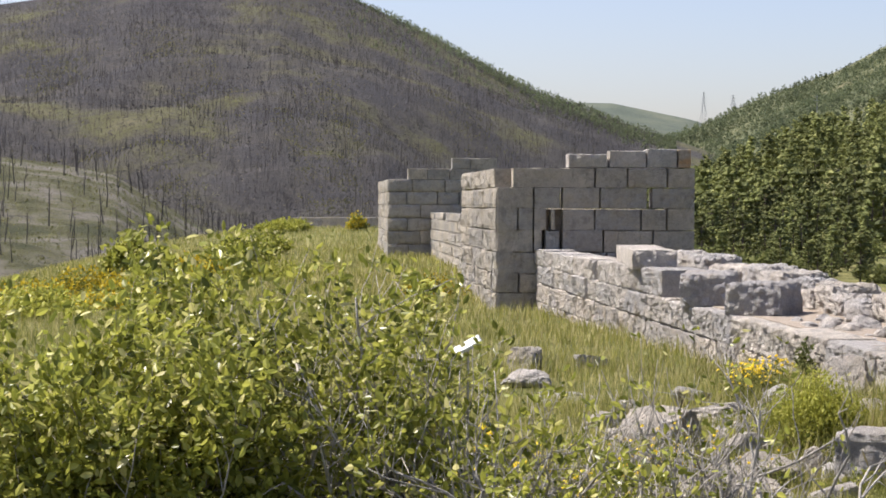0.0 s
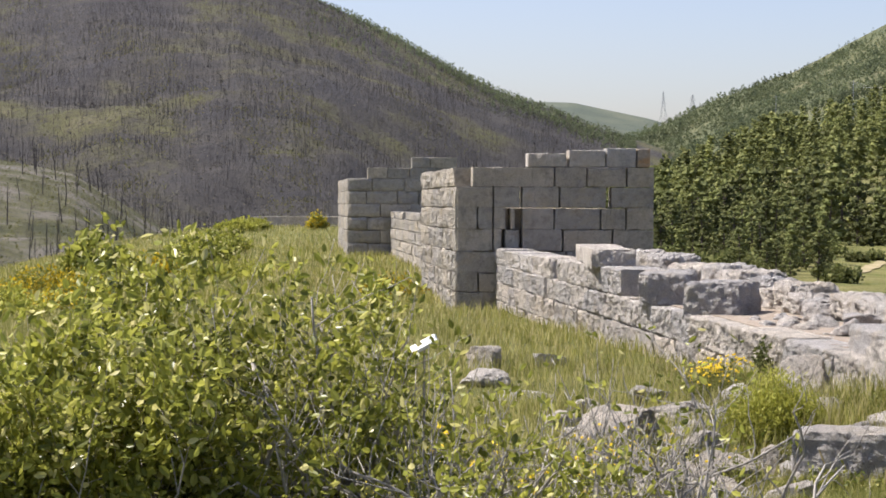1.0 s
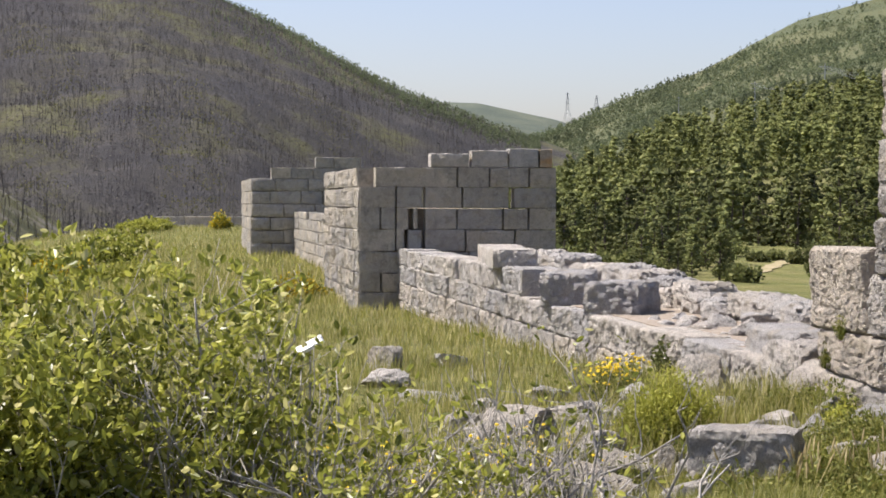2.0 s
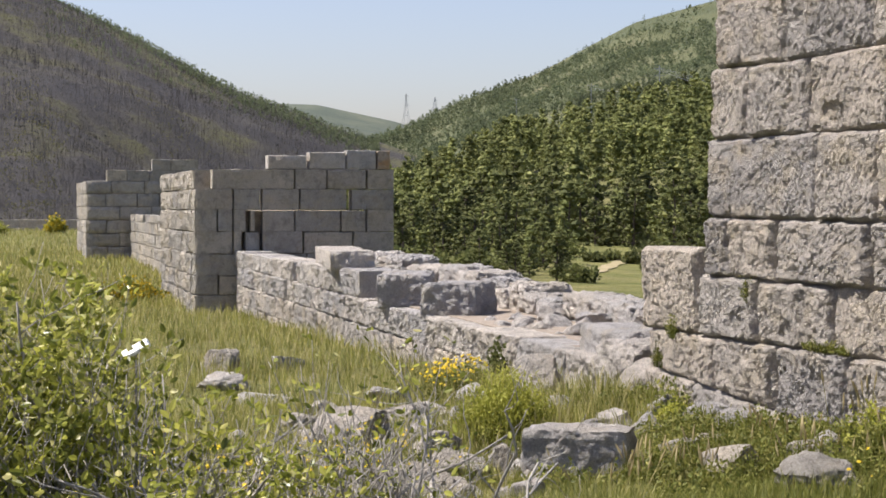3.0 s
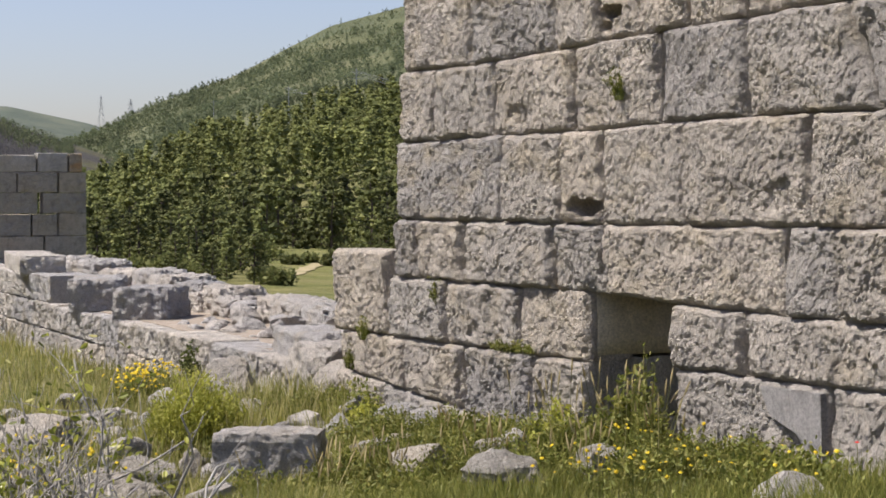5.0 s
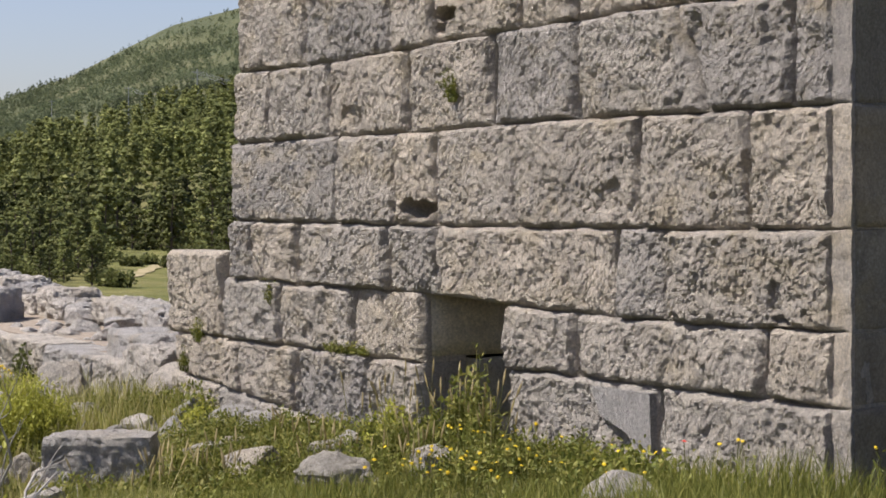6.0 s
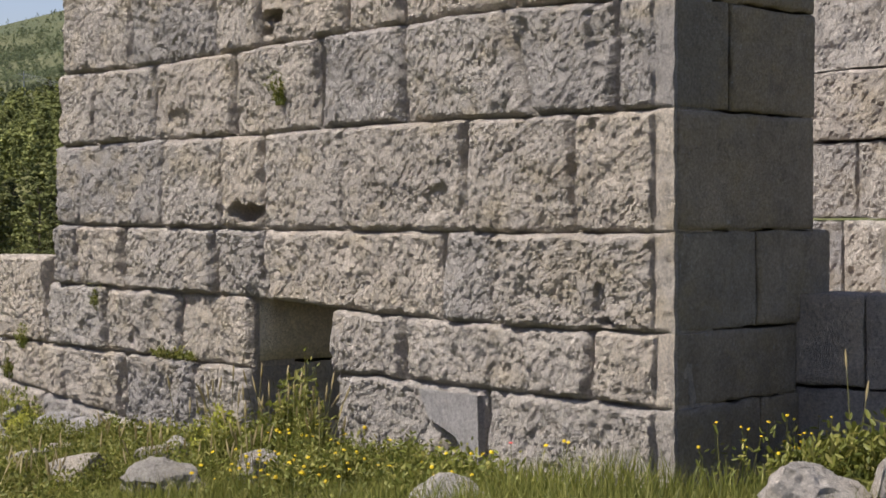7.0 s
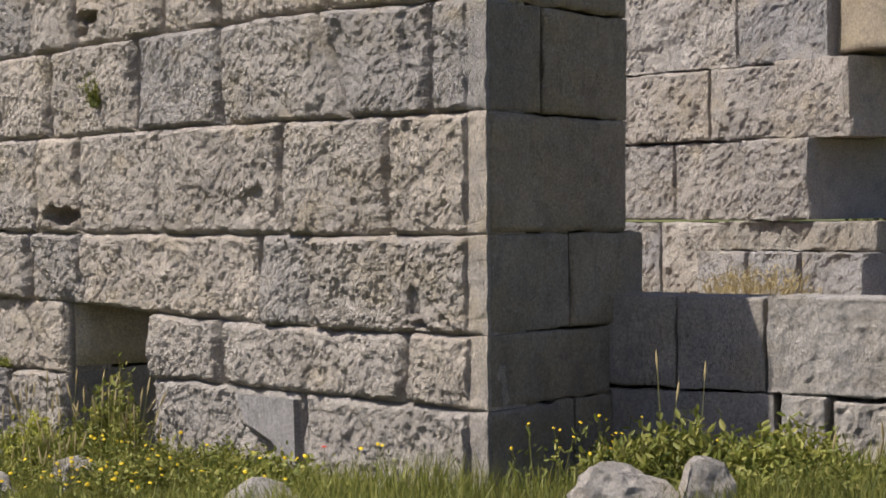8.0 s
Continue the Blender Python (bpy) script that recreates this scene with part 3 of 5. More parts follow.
def run(parent, fr, u0, u1, lo, hi, size, mat, amp=0.045, cell=0.09, depth=0.5, seed=0.0, skip=0.0):
    u = u0
    while u < u1 - 0.2:
        w = min(size * rng.uniform(0.7, 1.35), u1 - u)
        if u1 - u - w < 0.35:
            w = u1 - u
        if rng.random() >= skip:
            block_mesh("stone_block", fr, u, u + w, lo, hi + rng.uniform(-0.02, 0.02), depth, mat, parent, amp, cell, seed=seed + u)
        u += w


run(curtain, CUR, 3.8, 40.0, -1.5, -0.97, 1.6, STONE, 0.075, cell=0.045, seed=1)
run(curtain, CUR, 3.8, 40.0, -0.97, -0.45, 1.6, STONE, 0.075, cell=0.045, seed=2)
run(curtain, CUR, 3.8, 39.6, -0.45, 0.04, 1.8, STONE_PALE, 0.08, cell=0.04, seed=3, depth=0.6)
run(curtain, CUR, 3.8, 14.9, 0.04, 0.50, 1.9, STONE_PALE, 0.07, cell=0.05, seed=4, depth=0.9)
run(curtain, CUR, 15.3, 23.4, 0.04, 0.54, 2.6, STONE_PALE, 0.07, cell=0.05, seed=5, depth=0.9)
ca, sa = math.cos(radians(CA)), math.sin(radians(CA))


def cur_xy(s, off):
    """Plan place s metres along the curtain from the tower and off metres behind its face."""
    return (8.4 + sa * s + ca * off, 19.2 + ca * s - sa * off)


prism("wall_core", [cur_xy(0.2, 0.3), cur_xy(0.2, 2.6), cur_xy(36, 2.6), cur_xy(36, 0.3)], -1.4, 0.035, SOIL, curtain, "rubble and reddish soil filling")

# ---- middle tower ----
middle = empty("middle_tower", (10.2, 55.4, -1.3), "square grey limestone tower ruin with shaded front", "ruin")
JX, JY = cur_xy(36.24, 0)
MF = wall_frame(JX - ca * 1.18, JY + sa * 1.18, 90 + CA)
MS = wall_frame(JX - ca * 1.18 + sa * 11.7, JY + sa * 1.18 + ca * 11.7, 180 + CA)
FRONT = ((-1.6, -0.75, (0.012, 1.25)), (-0.75, -0.2, (0.012, 0.65, 1.25)), (-0.2, 0.42, (0.012, 1.2, 2.3, 3.2, 4.4, 5.78)),
         (0.42, 1.05, (0.012, 1.07, 1.33, None, 1.40, 1.84, None, 1.90, 3.1, 4.55, 5.78)), (1.05, 1.68, (0.012, 0.62, 1.07, 1.45, None, 1.55, 1.72, None, 1.90, 2.85, 4.2, 4.95, 5.78)),
         (1.68, 2.28, (0.012, 1.07, 1.84, None, 1.90, 3.0, 4.38, None, 4.50, 5.78)), (2.28, 2.85, (0.45, 2.85, 3.8, 4.96, 5.78)))
for k, (lo, hi, cuts) in enumerate(FRONT):
    for a, b in zip(cuts, cuts[1:]):
        if a is not None and b is not None:
            block_mesh("stone_block", MF, a, b, lo, hi + rng.uniform(-0.02, 0.02), 0.5, STONE_FAR, middle, 0.034, 0.08, seed=k * 3 + a)
    run(middle, MS, 0.0, 11.7 if k < 6 else 11.2, lo, hi, 1.4, STONE_FAR, 0.10, 0.10, 0.5, 20 + k)
for a, b, lo, hi in ((2.05, 3.2, 2.86, 3.26), (3.25, 4.35, 2.86, 3.36), (4.35, 5.25, 2.86, 3.42), (5.25, 5.66, 2.86, 3.41)):
    block_mesh("stone_block", MF, a, b, lo, hi, 0.5, STONE_PALE if a < 5.2 else LICHEN, middle, 0.04, 0.12, seed=a)
MC = [(JX - ca * 0.75 + sa * 0.4, JY + sa * 0.75 + ca * 0.4), (JX + ca * 4.2 + sa * 0.4, JY - sa * 4.2 + ca * 0.4), (JX + ca * 4.2 + sa * 11, JY - sa * 4.2 + ca * 11), (JX - ca * 0.75 + sa * 11, JY + sa * 0.75 + ca * 11)]
# added backing inside the tower, keeps the lower slots in its front dark
prism("wall_core", MC, -1.6, 1.66, STONE_SMOOTH_SHADE, middle)

# ---- second curtain, far tower, last low wall ----
curtain_far = empty("curtain_wall", cur_xy(60, 0) + (-1.2,), "ruined curtain wall of grey courses between towers", "ruin")
CF = wall_frame(*cur_xy(84, 0), 180 + CA)
for k, (lo, hi) in enumerate(((-1.6, -1.0), (-1.0, -0.5), (-0.5, 0.0), (0.0, 0.55), (0.55, 1.05), (1.05, 1.4))):
    run(curtain_far, CF, 0, 37, lo, hi, 1.6, STONE_FAR, 0.085, 0.22, 0.8, 40 + k, 0.3 if k == 5 else 0)
far_tower = empty("far_tower", cur_xy(84, -1) + (-1.2,), "far grey limestone tower ruin above the meadow", "ruin")
FX, FY = cur_xy(82.0, -2.24)
FF = wall_frame(FX, FY, 90 + CA)
FS = wall_frame(FX + sa * 12, FY + ca * 12, 180 + CA)
zs = [-1.6, -0.9, -0.25, 0.42, 1.10, 1.78, 2.45, 3.1]
for k in range(7):
    run(far_tower, FF, 0.01, 6.0, zs[k], zs[k + 1], 1.3, STONE_FAR, 0.02, 0.25, 0.5, 60 + k)
    run(far_tower, FS, 0, 12, zs[k], zs[k + 1], 1.6, STONE_FAR, 0.085, 0.22, 0.5, 70 + k)
run(far_tower, FF, 1.0, 6.0, 3.1, 3.67, 1.3, STONE_FAR, 0.03, 0.25, 0.5, 80)
run(far_tower, FF, 3.3, 5.7, 3.67, 4.22, 1.1, STONE_FAR, 0.03, 0.25, 0.5, 81)
# added unseen backing, hides the sunlit grass behind open joints
prism("wall_core", [cur_xy(82.6, -1.7), cur_xy(82.6, 3.1), cur_xy(93, 3.1), cur_xy(93, -1.7)], -1.6, 2.9, STONE_SMOOTH_SHADE, far_tower)
end_wall = empty("end_wall", (14, 165, 0.2), "distant low wall remnant on the hilltop", "ruin")
run(end_wall, wall_frame(12.9, 165, 97), 0, 7.5, 0.0, 0.72, 2.0, STONE_FAR, 0.05, 0.4, 0.8, 90)
run(end_wall, wall_frame(12.4, 164.7, 97), 0, 8.5, -1.2, 0.0, 2.0, STONE_FAR, 0.05, 0.4, 0.8, 91)


# ======== loose stones ========
def boulder(name, x, y, sx, sy, sz, seed, mat=STONE_PALE, turn=0.0, sunk=0.22, base=None, label="", group="fallen stones", level=3, chops=9, lean=0.0):
    """An angular limestone lump: a ball cut by planes and roughened, bedded in the ground."""
    bm = bmesh.new()
    bmesh.ops.create_icosphere(bm, subdivisions=level, radius=1.0)
    r = random.Random(seed)
    planes = []
    for _ in range(chops):
        v = Vector((r.gauss(0, 1), r.gauss(0, 1), r.gauss(0.15, 0.8))).normalized()
        planes.append((v, r.uniform(0.42, 0.8)))
    for v in bm.verts:
        p = v.co.copy()
        for nrm, d in planes:
            k = p.dot(nrm) - d
            if k > 0:
                p -= nrm * k * 0.96
        p += p.normalized() * (0.09 * fbm(p.x * 2.2 + seed, p.y * 2.2, p.z * 2.2) + 0.07 * fbm(p.x * 6, p.y * 6 + seed, p.z * 6))
        v.co = p
    for axis, size in enumerate((sx, sy, sz)):
        lo, hi = min(v.co[axis] for v in bm.verts), max(v.co[axis] for v in bm.verts)
        for v in bm.verts:
            v.co[axis] = ((v.co[axis] - lo) / (hi - lo) - 0.5) * size
    me = bpy.data.meshes.new(name)
    bm.to_mesh(me)
    bm.free()
    me.materials.append(mat)
    ob = new(name, me)
    z = ground_z(x, y) if base is None else base
    ob.location = (x, y, z + sz * (0.5 - sunk))
    ob.rotation_euler = (radians(lean), 0, radians(turn))
    return tagged(ob, label or "angular grey limestone boulder lying in the grass", "stone", group)


def hewn(name, x, y, lx, ly, lz, turn, seed, mat=STONE_PALE, base=None, tilt=0.0, label="", group="loose wall blocks", sunk=0.05, wear=0.05):
    """A squared building block with worn edges."""
    bm = bmesh.new()
    bmesh.ops.create_cube(bm, size=1.0)
    bmesh.ops.subdivide_edges(bm, edges=bm.edges[:], cuts=21, use_grid_fill=True)
    for v in bm.verts:
        p = v.co.copy()
        q = Vector((p.x * lx, p.y * ly, p.z * lz))
        near = sorted((0.5 - abs(p.x), 0.5 - abs(p.y), 0.5 - abs(p.z)))
        pull = wear * (max(0.0, 1 - near[1] * 7) + 0.9 * max(0.0, 1 - near[2] * 4.5))
        n1 = fbm(q.x * 2.3 + seed, q.y * 2.3, q.z * 2.3) * wear * 0.7 + fbm(q.x * 8, q.y * 8 + seed, q.z * 8) * wear * 0.8
        d = q.normalized()
        v.co = q + d * (n1 - pull * (0.5 + 1.0 * abs(fbm(q.x * 4, q.y * 4, q.z * 4 + seed))))
    me = bpy.data.meshes.new(name)
    bm.to_mesh(me)
    bm.free()
    me.materials.append(mat)
    ob = new(name, me)
    z = ground_z(x, y) if base is None else base
    ob.location = (x, y, z + lz * 0.5 - sunk)
    ob.rotation_euler = (radians(tilt), 0, radians(turn))
    return tagged(ob, label or "loose squared limestone block with worn edges", "stone block", group)


# blocks and stones standing on the curtain's bed: distance along, off the face, sizes, turn
for k, (s_, off, lx, ly, lz, turn, base, mat) in enumerate((
        (15.0, 0.55, 0.95, 2.8, 0.62, -14, -0.02, STONE_PALE), (11.3, 0.65, 0.95, 1.5, 0.60, -28, -0.04, STONE_PALE), (2.1, 0.55, 0.75, 1.9, 0.40, -2, -0.02, STONE_PALE),
        (21.4, 0.50, 0.9, 5.6, 0.40, -6, 0.50, STONE_PALE), (0.95, 0.35, 0.8, 1.0, 0.55, 8, -0.25, STONE_PALE),
        (23.5, 2.2, 1.0, 3.0, 0.55, -4, 0.0, STONE_FAR))):
    x, y = cur_xy(s_, off)
    hewn("wall_block", x, y, lx, ly, lz, turn - CA, 3.7 * k + 1, mat, base, label="squared limestone block lying on the ruined wall", sunk=0.02, wear=0.055)
for k, (s_, off, sx, sy, sz, base, turn) in enumerate((
        (3.1, 1.5, 0.95, 1.25, 0.62, 0.0, 20), (1.7, 1.25, 0.8, 0.9, 0.50, 0.05, 50), (5.6, 1.0, 0.42, 0.4, 0.34, -0.02, 10), (6.6, 1.5, 0.5, 0.55, 0.36, -0.02, 70),
        (7.6, 1.2, 0.45, 0.5, 0.28, -0.02, 30), (8.3, 0.9, 0.36, 0.4, 0.2, -0.02, 80), (7.0, 0.8, 0.3, 0.4, 0.18, -0.02, 45), (8.8, 1.5, 0.5, 0.6, 0.4, -0.02, 0),
        (0.5, 0.9, 0.8, 0.7, 0.6, 0.0, 15), (0.4, 1.7, 0.9, 0.8, 0.75, 0.0, 65), (4.6, 1.6, 0.4, 0.3, 0.2, -0.02, 5), (9.4, 1.1, 0.3, 0.3, 0.18, -0.02, 33),
        (0.2, 0.15, 0.5, 0.7, 0.5, -0.3, 35))):
    x, y = cur_xy(s_, off)
    boulder("rubble_stone", x, y, sx, sy, sz, 40 + k, base=base, turn=turn, sunk=0.12, label="rough pale rubble stone on the wall's earth filling", group="rubble on the wall")
rb = random.Random(77)
EDGE_TOP = [(5.0, 0.50), (9.0, 0.53), (10.0, 0.40), (12.0, 0.45), (14.0, 0.50), (17.4, 0.62), (22.0, 0.69), (30.0, 0.70)]
s_ = 5.2
while s_ < 28:
    w = rb.uniform(0.9, 1.9)
    x, y = cur_xy(s_ + w / 2, 2.15 + rb.uniform(-0.1, 0.1))
    top = lerp_list(s_ + w / 2, EDGE_TOP) + rb.uniform(-0.12, 0.05)
    hewn("wall_block", x, y, rb.uniform(0.65, 0.95), w * 1.0, top + 0.05, -CA + rb.uniform(-8, 8), 900 + s_, STONE_PALE, -0.03, rb.uniform(-1.5, 1.5), "pale flat-topped block along the wall's inner edge", sunk=0.02, wear=0.075)
    s_ += w
r5 = random.Random(55)
for k in range(46):
    s_, off = r5.uniform(3.2, 10.5), r5.uniform(0.5, 2.0)
    x, y = cur_xy(s_, off)
    q = r5.uniform(0.07, 0.2)
    boulder("rubble_stone", x, y, q * 1.3, q, q * 0.8, 100 + k, base=-0.02, turn=r5.uniform(0, 180), sunk=0.2, level=2, label="small loose stone on the wall's earth filling", group="rubble on the wall")

# stones in the grass before the wall: place, width, height
STONES = [(7.69, 22.91, 0.36, 0.38), (7.18, 24.9, 0.55, 0.30), (6.61, 22.1, 1.10, 0.40), (4.99, 18.34, 0.80, 0.60), (5.83, 18.93, 0.32, 0.24), (6.61, 19.93, 0.27, 0.36), (7.77, 22.40, 0.36, 0.28),
          (4.66, 14.96, 0.98, 0.44), (5.96, 16.69, 0.26, 0.32), (6.41, 32.24, 0.6, 0.6), (5.90, 29.52, 0.9, 0.36), (7.67, 32.88, 0.6, 0.3), (6.14, 24.23, 0.4, 0.3)]
STONES += [(6.93, 12.53, 0.78, 0.42), (7.28, 15.82, 0.32, 0.2), (7.59, 15.79, 0.32, 0.2), (8.0, 21.3, 0.66, 0.8), (7.39, 19.04, 0.36, 0.30), (8.05, 18.03, 0.42, 0.3), (8.22, 17.2, 0.5, 0.3),
           (8.02, 7.24, 0.72, 0.42), (8.44, 7.10, 0.40, 0.40), (7.13, 9.40, 0.48, 0.30), (5.2, 21.5, 0.45, 0.3), (5.9, 26.5, 0.9, 0.3), (2.9, 16.6, 0.5, 0.4), (3.4, 15.6, 0.4, 0.35)]
STONES += [(7.9, 14.3, 0.4, 0.3), (7.6, 13.9, 0.5, 0.34), (8.1, 16.4, 0.45, 0.3), (7.0, 14.2, 0.5, 0.4), (7.5, 16.9, 0.4, 0.34), (7.1, 17.4, 0.35, 0.3), (5.3, 15.9, 0.5, 0.42), (5.5, 17.3, 0.5, 0.4), (4.3, 16.3, 0.5, 0.4), (7.8, 12.6, 0.42, 0.3), (6.0, 20.9, 0.5, 0.3), (5.2, 20.0, 0.45, 0.3)]
r8 = random.Random(88)
for k, (x, y, w, h) in enumerate(STONES):
    boulder("boulder", x, y, w, w * r8.uniform(0.6, 0.9), h, 7 + k, STONE_PALE if r8.random() < 0.7 or y < 8 else STONE_FAR, -21 + r8.uniform(-30, 30), label="angular pale limestone boulder among grass and herbs", level=4 if w > 0.5 else 3, sunk=0.22, chops=3 if y < 8 else 9)
for k in range(120):
    f = r8.random()
    x, y = 4.2 + 3.6 * f + r8.gauss(0, 0.7), 15.5 + 5.2 * f + r8.gauss(0, 1.6)
    if x > wall_x(y) - 0.2 or math.hypot(x, y) < 14:
        continue
    q = r8.uniform(0.12, 0.30) * (1.6 if r8.random() < 0.2 else 1.0)
    boulder("boulder", x, y, q, q * 0.8, q * r8.uniform(0.5, 0.9), 60 + k, STONE_PALE, r8.uniform(0, 180), label="small loose limestone piece in the rubble field", level=2, sunk=0.25)
hewn("fallen_block", 6.2, 15.45, 0.92, 0.55, 0.56, -30, 5.5, STONE_PALE, label="fallen squared limestone block in tall grass", sunk=0.06, wear=0.03, group="fallen stones")


# ======== plants ========
def merge_tris(name, verts, faces, mat, label, category, parent=None, kind="", origin=None):
    ob = from_arrays(name, verts, faces, mat, parent, origin=origin)
    if parent is None:
        tagged(ob, label, category, kind=kind)
    elif label:
        ob["label"] = label
    return ob


def blades(n, place, height, width, lean, rs):
    """n grass blades as tapered two-piece strips. place(k) gives x, y, z, scale."""
    P = np.array([place(k) for k in range(n)])
    az = rs.uniform(0, 2 * np.pi, n)
    h = height * P[:, 3] * rs.uniform(0.5, 1.25, n)
    w = width * rs.uniform(0.7, 1.3, n) * P[:, 4]
    ln = lean * rs.uniform(0.1, 1.0, n) * h
    face = rs.uniform(0, 2 * np.pi, n)
    dx, dy = np.cos(az) * ln, np.sin(az) * ln
    wx, wy = np.cos(face) * w, np.sin(face) * w
    x, y, z = P[:, 0], P[:, 1], P[:, 2]
    V = np.stack([np.stack([x - wx, y - wy, z], 1), np.stack([x + wx, y + wy, z], 1),
                  np.stack([x + dx * 0.35 - wx * 0.7, y + dy * 0.35 - wy * 0.7, z + h * 0.55], 1), np.stack([x + dx * 0.35 + wx * 0.7, y + dy * 0.35 + wy * 0.7, z + h * 0.55], 1),
                  np.stack([x + dx, y + dy, z + h], 1)], 1).reshape(-1, 3)
    b = np.arange(n)[:, None] * 5
    faces = [tuple(f) for f in np.concatenate([b + 0, b + 1, b + 3, b + 2], 1).tolist()] + [tuple(f) for f in np.concatenate([b + 2, b + 3, b + 4], 1).tolist()]
    return V, faces


def free_ground(x, y):
    if y > 8.6 and x > wall_x(y) - 0.02 and not (12.65 < y < 13.85 and x < 9.9):
        return False
    if x > 9.7 + (9.3 - y) * 0.27 and y < 12:
        return False
    return True


def scatter(rs, n, az0, az1, r0, r1, power, keep=None):
    out = []
    while len(out) < n:
        a = math.radians(rs.uniform(az0, az1))
        t = rs.uniform(0, 1)
        k = 1 - power
        r = (r0 ** k + t * (r1 ** k - r0 ** k)) ** (1 / k)
        x, y = r * math.sin(a), r * math.cos(a)
        if free_ground(x, y) and (keep is None or keep(x, y, r)):
            out.append((x, y, r))
    return out


rs = np.random.RandomState(7)
pts = scatter(rs, 105000, -6, 24, 9, 70, 1.15, lambda x, y, r: fbm(x * 0.5, y * 0.5, 1.0, 3) > rs.uniform(-1.0, 0.25))
V, Fc = blades(len(pts), lambda k: (pts[k][0], pts[k][1], ground_z(pts[k][0], pts[k][1]) - 0.02, 0.8 + 0.5 * fbm(pts[k][0] * 0.3, pts[k][1] * 0.3, 5.0, 2), 0.7 + pts[k][2] * 0.035), 0.36, 0.0045, 0.55, rs)
merge_tris("grass", V, Fc, GRASS, "tall green and drying meadow grass", "grass", kind="stuff")
pts2 = scatter(rs, 42000, 20, 56, 8.5, 20, 1.1, lambda x, y, r: fbm(x * 0.9, y * 0.9, 4.0, 3) > rs.uniform(-1.0, 0.35))
V, Fc = blades(len(pts2), lambda k: (pts2[k][0], pts2[k][1], ground_z(pts2[k][0], pts2[k][1]) - 0.02, 0.75 + 0.5 * fbm(pts2[k][0] * 0.6, pts2[k][1] * 0.6, 5.0, 2), 0.9), 0.26, 0.0045, 0.6, rs)
merge_tris("grass", V, Fc, HERB, "low green grass and herbs among stones", "grass", kind="stuff")
far_pts = scatter(rs, 30000, -6, 10, 60, 175, 1.05, lambda x, y, r: x > lerp_list(y, CREST) - 6)
V, Fc = blades(len(far_pts), lambda k: (far_pts[k][0], far_pts[k][1], ground_z(far_pts[k][0], far_pts[k][1]) - 0.02, 1.0, 3.5), 0.35, 0.006, 0.5, rs)
merge_tris("grass", V, Fc, GRASS, "distant meadow grass along the hill's brow", "grass", kind="stuff")


def leaf_cloud(centres, spread, per, size, rs, narrow=0.5, up=0.3, fold=0.25):
    """Folded pointed leaves scattered round centres: (n, 3) array."""
    C = np.repeat(np.asarray(centres, float), per, axis=0)
    n = len(C)
    C = C + rs.normal(0, 1, (n, 3)) * spread
    d = rs.normal(0, 1, (n, 3))
    d[:, 2] += up
    d /= np.linalg.norm(d, axis=1)[:, None]
    t = np.cross(d, rs.normal(0, 1, (n, 3)))
    t /= np.linalg.norm(t, axis=1)[:, None] + 1e-9
    nrm = np.cross(d, t)
    L = size * rs.uniform(0.6, 1.25, n)[:, None]
    W = L * narrow * 0.5
    f = fold * W
    V = np.stack([C, C + d * L * 0.35 + t * W + nrm * f, C + d * L * 0.75 + t * W * 0.8 + nrm * f, C + d * L, C + d * L * 0.75 - t * W * 0.8 + nrm * f, C + d * L * 0.35 - t * W + nrm * f], 1).reshape(-1, 3)
    b = np.arange(n)[:, None] * 6
    F = np.concatenate([b, b + 1, b + 2, b + 3], 1).tolist() + np.concatenate([b, b + 3, b + 4, b + 5], 1).tolist()
    return V, F


def limb_mesh(paths, sides=5):
    """Tapered tubes along paths: lists of (point, radius)."""
    verts, faces = [], []
    for path in paths:
        base = len(verts)
        for k, (p, r) in enumerate(path):
            a = path[max(0, k - 1)][0]
            b = path[min(len(path) - 1, k + 1)][0]
            d = (b - a).normalized() if (b - a).length > 1e-6 else Vector((0, 0, 1))
            t = d.orthogonal().normalized()
            w = d.cross(t)
            for j in range(sides):
                ang = 2 * math.pi * j / sides
                verts.append(tuple(p + (t * math.cos(ang) + w * math.sin(ang)) * r))
        for k in range(len(path) - 1):
            for j in range(sides):
                q, e = base + k * sides + j, base + k * sides + (j + 1) % sides
                faces.append((q, e, e + sides, q + sides))
        faces.append(tuple(base + (len(path) - 1) * sides + j for j in range(sides)))
    return verts, faces


def grow(r, start, way, length, radius, depth, wander, split, paths, tips, upward=0.15):
    p, d = start.copy(), way.normalized()
    steps = 5
    path = [(p.copy(), radius)]
    for k in range(1, steps + 1):
        d = (d + Vector((r.gauss(0, wander * 1.5), r.gauss(0, wander * 1.5), r.gauss(upward, wander * 1.3)))).normalized()
        p = p + d * (length / steps)
        rad = radius * (1 - 0.55 * k / steps)
        path.append((p.copy(), rad))
        if depth > 0 and k >= 2:
            for _ in range(split if k < steps else split + 1):
                if r.random() < 0.75:
                    side = Vector((r.gauss(0, 1), r.gauss(0, 1), r.gauss(0.2, 0.6))).normalized()
                    grow(r, p, d * 0.6 + side * 0.8, length * r.uniform(0.45, 0.72), rad * 0.62, depth - 1, wander, split, paths, tips, upward)
        if depth == 0 and k >= 2:
            tips.append(p.copy())
    paths.append(path)


